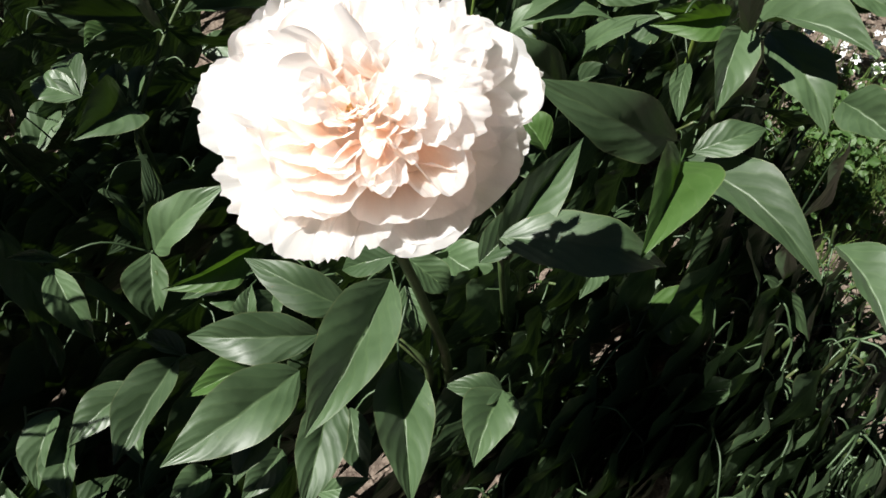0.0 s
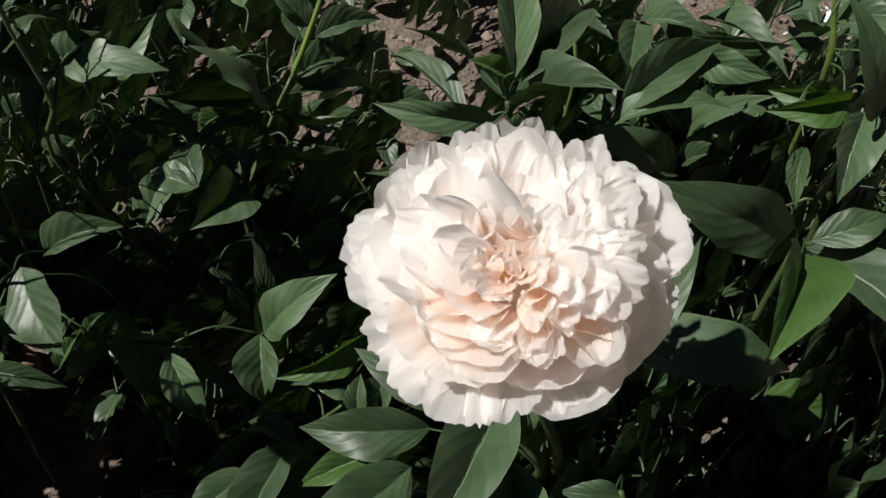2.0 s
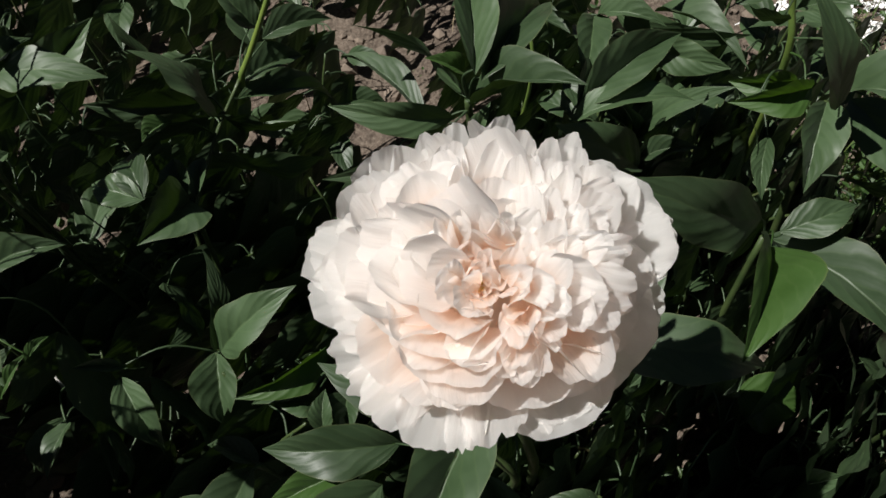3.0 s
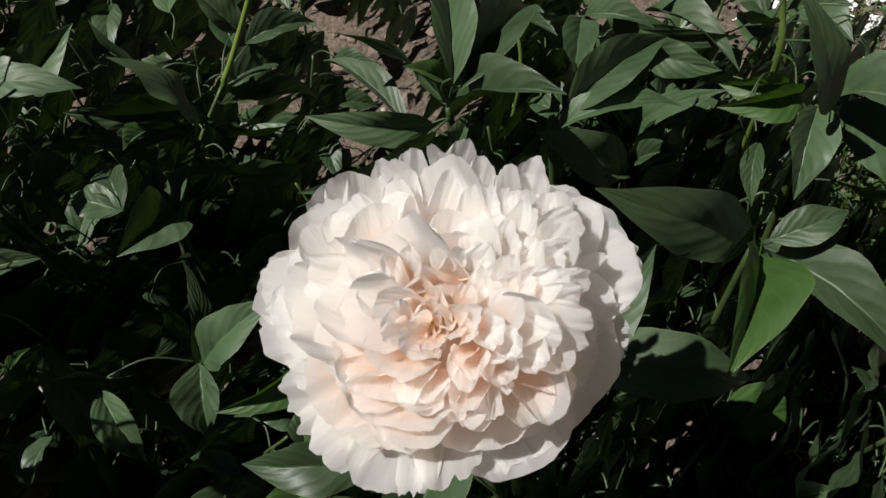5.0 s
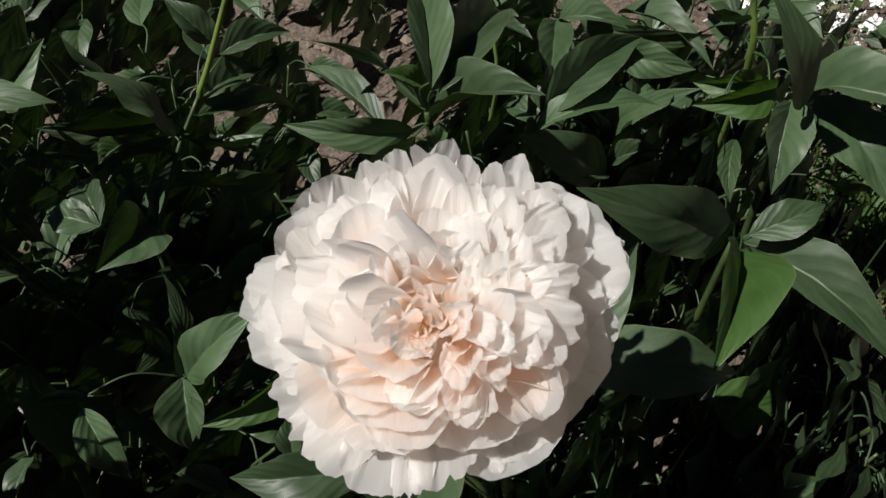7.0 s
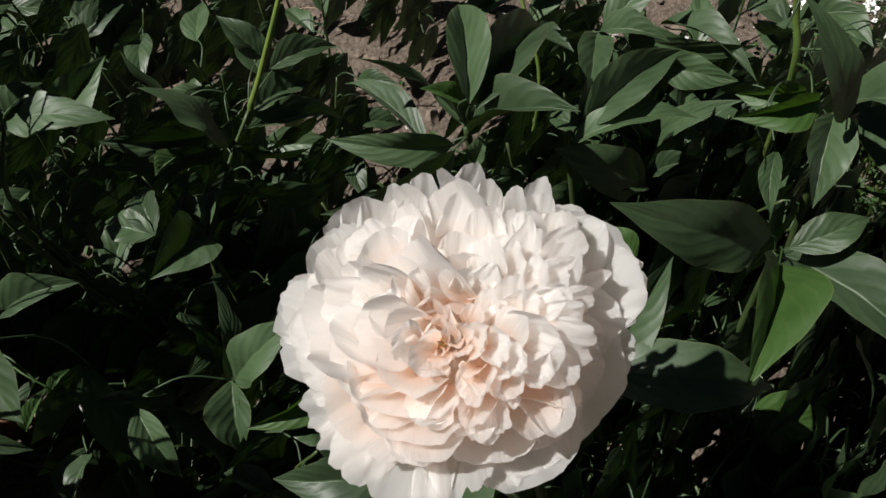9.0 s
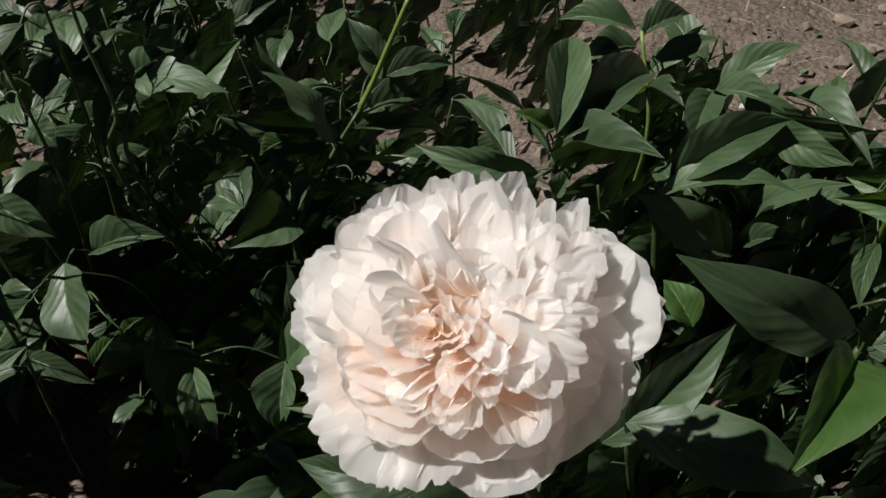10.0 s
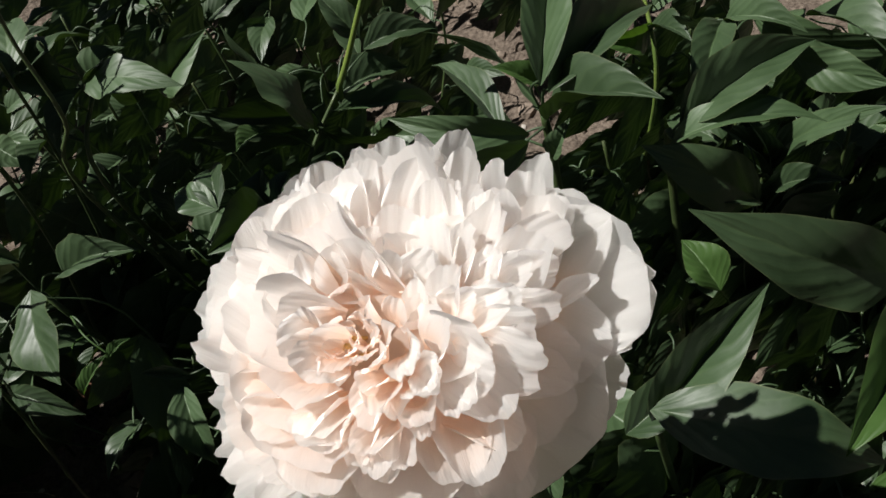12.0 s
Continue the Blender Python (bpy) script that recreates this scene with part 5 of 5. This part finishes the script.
petal(-22.1, -37.0, 39.0, -116, 20, 33, 86, ruffle=0.5, cup=0.5, curl=50, bow=-14, calm=True, mat=BLUSH_SHADE)
petal(-21.0, -45.7, 32.5, -104, 24, 51, 84, ruffle=0.4, cup=0.45, curl=55, bow=-14, calm=True, mat=BLUSH_SHADE)
petal(-35.3, -44.7, 27.0, -136, 24, 32, 80, ruffle=0.5, cup=0.4, curl=55, bow=-10, calm=True, mat=BLUSH_SHADE)
petal(-20.5, -54.6, 25.7, -101, 25, 47, 80, ruffle=0.4, cup=0.4, curl=55, bow=-14, calm=True, mat=BLUSH_SHADE)
petal(-11.8, -61.5, 21.0, -88, 28, 39, 72, ruffle=0.45, cup=0.4, curl=50, bow=-10, calm=True, mat=BLUSH_SHADE)
petal(-2.3, -49.5, 34.2, -65, 23, 25, 86, ruffle=0.6, cup=0.6, curl=50, bow=-10, calm=True, mat=BLUSH_SHADE)
petal(13.0, -56.0, 27.4, -87, 25, 14, 74, ruffle=0.8, cup=0.9, curl=40, bow=-6, calm=True, mat=BLUSH_SHADE)
petal(4.9, -53.0, 30.2, -80, 23, 13, 80, ruffle=0.8, cup=0.8, curl=35, bow=-6, calm=True, mat=BLUSH_SHADE)
petal(21.8, -41.3, 37.1, -71, 19, 16, 80, ruffle=1.0, cup=0.7, curl=60, calm=True, mat=BLUSH_SHADE)
petal(33.7, -53.0, 22.2, -63, 28, 26, 60, ruffle=0.4, cup=0.5, curl=30, calm=True, mat=BLUSH_SHADE)

# loose small petals crowd the crown between the large ones, most of them on the fluffy side
for k in range(28):
    a, far = (prng.gauss(40, 42), prng.uniform(16, 60)) if k < 22 else (prng.uniform(0, 360), prng.uniform(8, 52))
    u, v = far * math.cos(radians(a)) - 2, far * math.sin(radians(a)) - 6
    h = crown(u / 1000, v / 1000) * 1000 - prng.uniform(0, 4)
    petal(u, v, h, a + prng.gauss(0, 28), prng.uniform(20, 30), prng.uniform(14, 22), min(72, 76 - 0.5 * far), cup=prng.uniform(0.2, 0.7), ruffle=prng.uniform(0.5, 1.1), notch=prng.choice((0, 0.4, -0.4, -0.7)), cols=21)

# the innermost petals close over the heart
for k in range(9):
    a = 40 * k + prng.uniform(-12, 12)
    far = prng.uniform(4, 8)
    petal(-5 + far * math.cos(radians(a)), -20 + far * math.sin(radians(a)), prng.uniform(37, 42), a + prng.gauss(0, 30), prng.uniform(11, 14), prng.uniform(8, 11), prng.uniform(62, 74), cup=0.6, ruffle=0.6, notch=prng.choice((0, -0.4)), curl=prng.uniform(-20, 30), cols=21, mat=BLUSH_SHADE)

# small orange stamens in the heart
for k in range(5):
    a, far = prng.uniform(0, 6.28), prng.uniform(0.001, 0.007)
    head = Vector((-0.005 + math.cos(a) * far, -0.021 + math.sin(a) * far, 0.033 + prng.uniform(-0.003, 0.003)))
    foot = Vector((head.x * 0.6, head.y * 0.6, 0.012))
    v, f, u = tube([foot, (foot + head) / 2, head - (head - foot) * 0.15, head], 0.0004, 0.0010, 6)
    mesh_object("stamen", v, f, STAMEN, u, flower)

# green sepals under the rim
for az in (20, 95, 165, 240, 310):
    petal(40 * math.cos(radians(az)), 40 * math.sin(radians(az)), -24, az, 34, 24, 12, cup=0.3, ruffle=0.2, notch=-0.5, rows=9, cols=9, name="sepal", mat=SEPAL)


# ---------------------------------------------------------------- ground
def relief(x, y):
    near = math.exp(-((x * x + (y - 0.6) ** 2) / 9.0))
    p = Vector((x, y, 0))
    z = 0.030 * noise.noise(p * 2.2) + 0.016 * noise.noise(p * 7.0 + Vector((3, 1, 0))) + 0.009 * noise.noise(p * 21.0) + 0.004 * noise.noise(p * 55.0)
    return z * near - 0.012


def axis_steps():
    fine = [-1.3 + 0.018 * k for k in range(146)]
    out, step, v = [], 0.03, fine[-1]
    while v < 160:
        step *= 1.35
        v += step
        out.append(v)
    return [-v for v in out[::-1]] + fine + out


xs = axis_steps()
ys = [v + 0.6 for v in xs]
verts = [(x, y, relief(x, y)) for y in ys for x in xs]
ground = mesh_object("ground", verts, grid_faces(len(ys), len(xs)), SOIL)
tagged(ground, "bare crumbly brown garden soil under the peonies", "soil", kind="structure")


def lumps(name, count, area, sizes, mat, label, category, seed, flat=0.7):
    """Many small uneven lumps scattered on the soil, as one object."""
    r = random.Random(seed)
    ico = bmesh.new()
    bmesh.ops.create_icosphere(ico, subdivisions=1, radius=1)
    ball, tris = [v.co.copy() for v in ico.verts], [tuple(v.index for v in f.verts) for f in ico.faces]
    ico.free()
    verts, faces = [], []
    for _ in range(count):
        x, y = r.uniform(area[0], area[1]), r.uniform(area[2], area[3])
        k = sizes[0] * (sizes[1] / sizes[0]) ** (r.random() ** 2.2)
        off = Vector((r.uniform(0, 99), r.uniform(0, 99), r.uniform(0, 99)))
        stretch = Vector((r.uniform(0.7, 1.3), r.uniform(0.7, 1.3), flat * r.uniform(0.7, 1.2)))
        spin = Matrix.Rotation(r.uniform(0, 6.28), 3, "Z")
        start = len(verts)
        for v in ball:
            d = v * (1 + 0.45 * noise.noise(v * 1.4 + off))
            verts.append(Vector((x, y, relief(x, y) + k * 0.25)) + spin @ (d * stretch * k))
        faces += [tuple(start + i for i in t) for t in tris]
    ob = mesh_object(name, verts, faces, mat, smooth=False)
    return tagged(ob, label, category, kind="stuff")


lumps("soil_clods", 2600, (-1.2, 1.1, 0.1, 2.0), (0.003, 0.016), CLOD, "small crumbs and clods of brown soil", "soil clods", 3)
lumps("pebbles", 170, (-1.2, 1.1, 0.1, 2.0), (0.003, 0.009), PEBBLE, "small pale pebbles on the soil", "pebbles", 4, 0.6)


def blades(name, count, place, height, width, mat, label, category, seed, spread=0.5):
    """Many thin bent blades, as one object."""
    r = random.Random(seed)
    verts, faces, uvs = [], [], []
    for _ in range(count):
        x, y = place(r)
        foot = Vector((x, y, relief(x, y) - 0.003))
        a, h, w = r.uniform(0, 6.28), r.uniform(*height), r.uniform(*width)
        d = Vector((math.cos(a), math.sin(a), 0))
        side = Vector((-d.y, d.x, 0)) * w / 2
        lay = r.uniform(0.1, 1.0) * spread
        start = len(verts)
        for i in range(5):
            s = i / 4
            c = foot + d * (h * lay * s * s) + UP * h * (s - 0.5 * lay * s * s)
            k = (1 - s) ** 0.6
            verts += [c - side * k, c + side * k]
            uvs += [(s, 0.3), (s, 0.7)]
        faces += [(start + 2 * i, start + 2 * i + 1, start + 2 * i + 3, start + 2 * i + 2) for i in range(4)]
    return tagged(mesh_object(name, verts, faces, mat, uvs), label, category, kind="stuff")


def right_patch(r):
    if r.random() < 0.62:
        return r.gauss(0.54, 0.06), r.gauss(0.71, 0.07)
    return r.gauss(0.47, 0.06) + 0.06, r.uniform(0.15, 1.25)


blades("grass", 1500, right_patch, (0.03, 0.10), (0.0015, 0.0035), GRASS, "thin green grass and weeds beside the peonies", "grass", 7)
blades("dry_straw", 160, lambda r: (r.uniform(-0.9, 0.8), r.uniform(0.15, 1.5)), (0.03, 0.09), (0.001, 0.002), STRAW, "dry pale straw bits on the soil", "straw", 8, 1.9)


def weed_leaves(name, count, place, size, mat, label, category, seed, rise=(0.005, 0.08)):
    """Many tiny pointed leaves of low weeds, as one object."""
    r = random.Random(seed)
    verts, faces, uvs = [], [], []
    for _ in range(count):
        x, y = place(r)
        c = Vector((x, y, relief(x, y) + r.uniform(*rise)))
        l, turn = r.uniform(*size), Euler((r.uniform(-0.7, 0.7), r.uniform(-0.7, 0.7), r.uniform(0, 6.28))).to_matrix()
        start = len(verts)
        for s, h in ((0, 0.05), (0.3, 0.32), (0.65, 0.28), (1, 0.02)):
            for q in (-1, 0, 1):
                verts.append(c + turn @ Vector((s * l, q * h * l, 0.12 * l * abs(q) - 0.25 * l * s * s)))
                uvs.append((s, (q + 1) / 2))
        faces += grid_faces(4, 3, start)
    return tagged(mesh_object(name, verts, faces, mat, uvs), label, category, kind="stuff")


weed_leaves("weeds", 1400, right_patch, (0.006, 0.018), YOUNG, "low small-leaved green weeds on the soil", "weeds", 9)
weed_leaves("weed_seedlings", 260, lambda r: (r.uniform(-0.8, 0.4), r.uniform(0.5, 1.7)), (0.005, 0.014), YOUNG, "tiny green seedlings on the soil", "seedlings", 10, (0.002, 0.02))


def white_blossoms():
    """Small white five-petalled blossoms of a low carpet plant."""
    r = random.Random(21)
    verts, faces = [], []
    spots = ((0.63, 0.93, 0.07), (0.60, 1.05, 0.06), (0.70, 1.08, 0.10), (0.44, 1.07, 0.02), (0.33, 1.04, 0.03))
    for _ in range(250):
        sx, sy, wide = r.choices(spots, (0.5, 0.2, 0.2, 0.05, 0.05))[0]
        x, y = r.gauss(sx, wide), r.gauss(sy, wide)
        c = Vector((x, y, relief(x, y) + r.uniform(0.01, 0.06)))
        turn = Euler((r.uniform(-0.9, 0.9), r.uniform(-0.9, 0.9), r.uniform(0, 6))).to_matrix()
        k = r.uniform(0.004, 0.011)
        for p in range(5):
            start = len(verts)
            m = turn @ Matrix.Rotation(2 * math.pi * p / 5, 3, "Z")
            for v in ((0.1, 0, 0), (0.6, -0.36, 0.12), (1.0, -0.14, 0.2), (1.0, 0.14, 0.2), (0.6, 0.36, 0.12)):
                verts.append(c + m @ (Vector(v) * k))
            faces.append(tuple(range(start, start + 5)))
    return tagged(mesh_object("white_blossoms", verts, faces, WHITE), "tiny white blossoms of a low carpet plant", "blossoms", kind="stuff")


white_blossoms()


def stone(name, x, y, size, mat, label, category, seed, flat=0.6):
    b = bmesh.new()
    bmesh.ops.create_icosphere(b, subdivisions=4, radius=1)
    off = Vector((seed * 3.1, seed * 1.7, 0))
    for v in b.verts:
        d = v.co.copy()
        k = 1 + 0.22 * noise.noise(d * 1.2 + off) + 0.07 * noise.noise(d * 4 + off) + 0.025 * noise.noise(d * 11 + off)
        v.co = Vector((d.x * k, d.y * k * 0.8, d.z * k * flat)) * size
    me = bpy.data.meshes.new(name)
    b.to_mesh(me)
    b.free()
    me.polygons.foreach_set("use_smooth", [True] * len(me.polygons))
    me.materials.append(mat)
    ob = new(name, me)
    ob.location = (x, y, relief(x, y) + size * flat * 0.35)
    return tagged(ob, label, category)


stone("clay_stone", -0.622, 0.482, 0.042, CLAY, "rounded reddish brown clay stone half sunk in soil", "stone", 2)
stone("earth_lump", -0.535, 0.285, 0.045, CLOD, "large pinkish brown lump of dry earth", "earth lump", 5)
stone("pale_stone", -0.217, 0.955, 0.014, PEBBLE, "small pale stone on bare soil", "stone", 7)
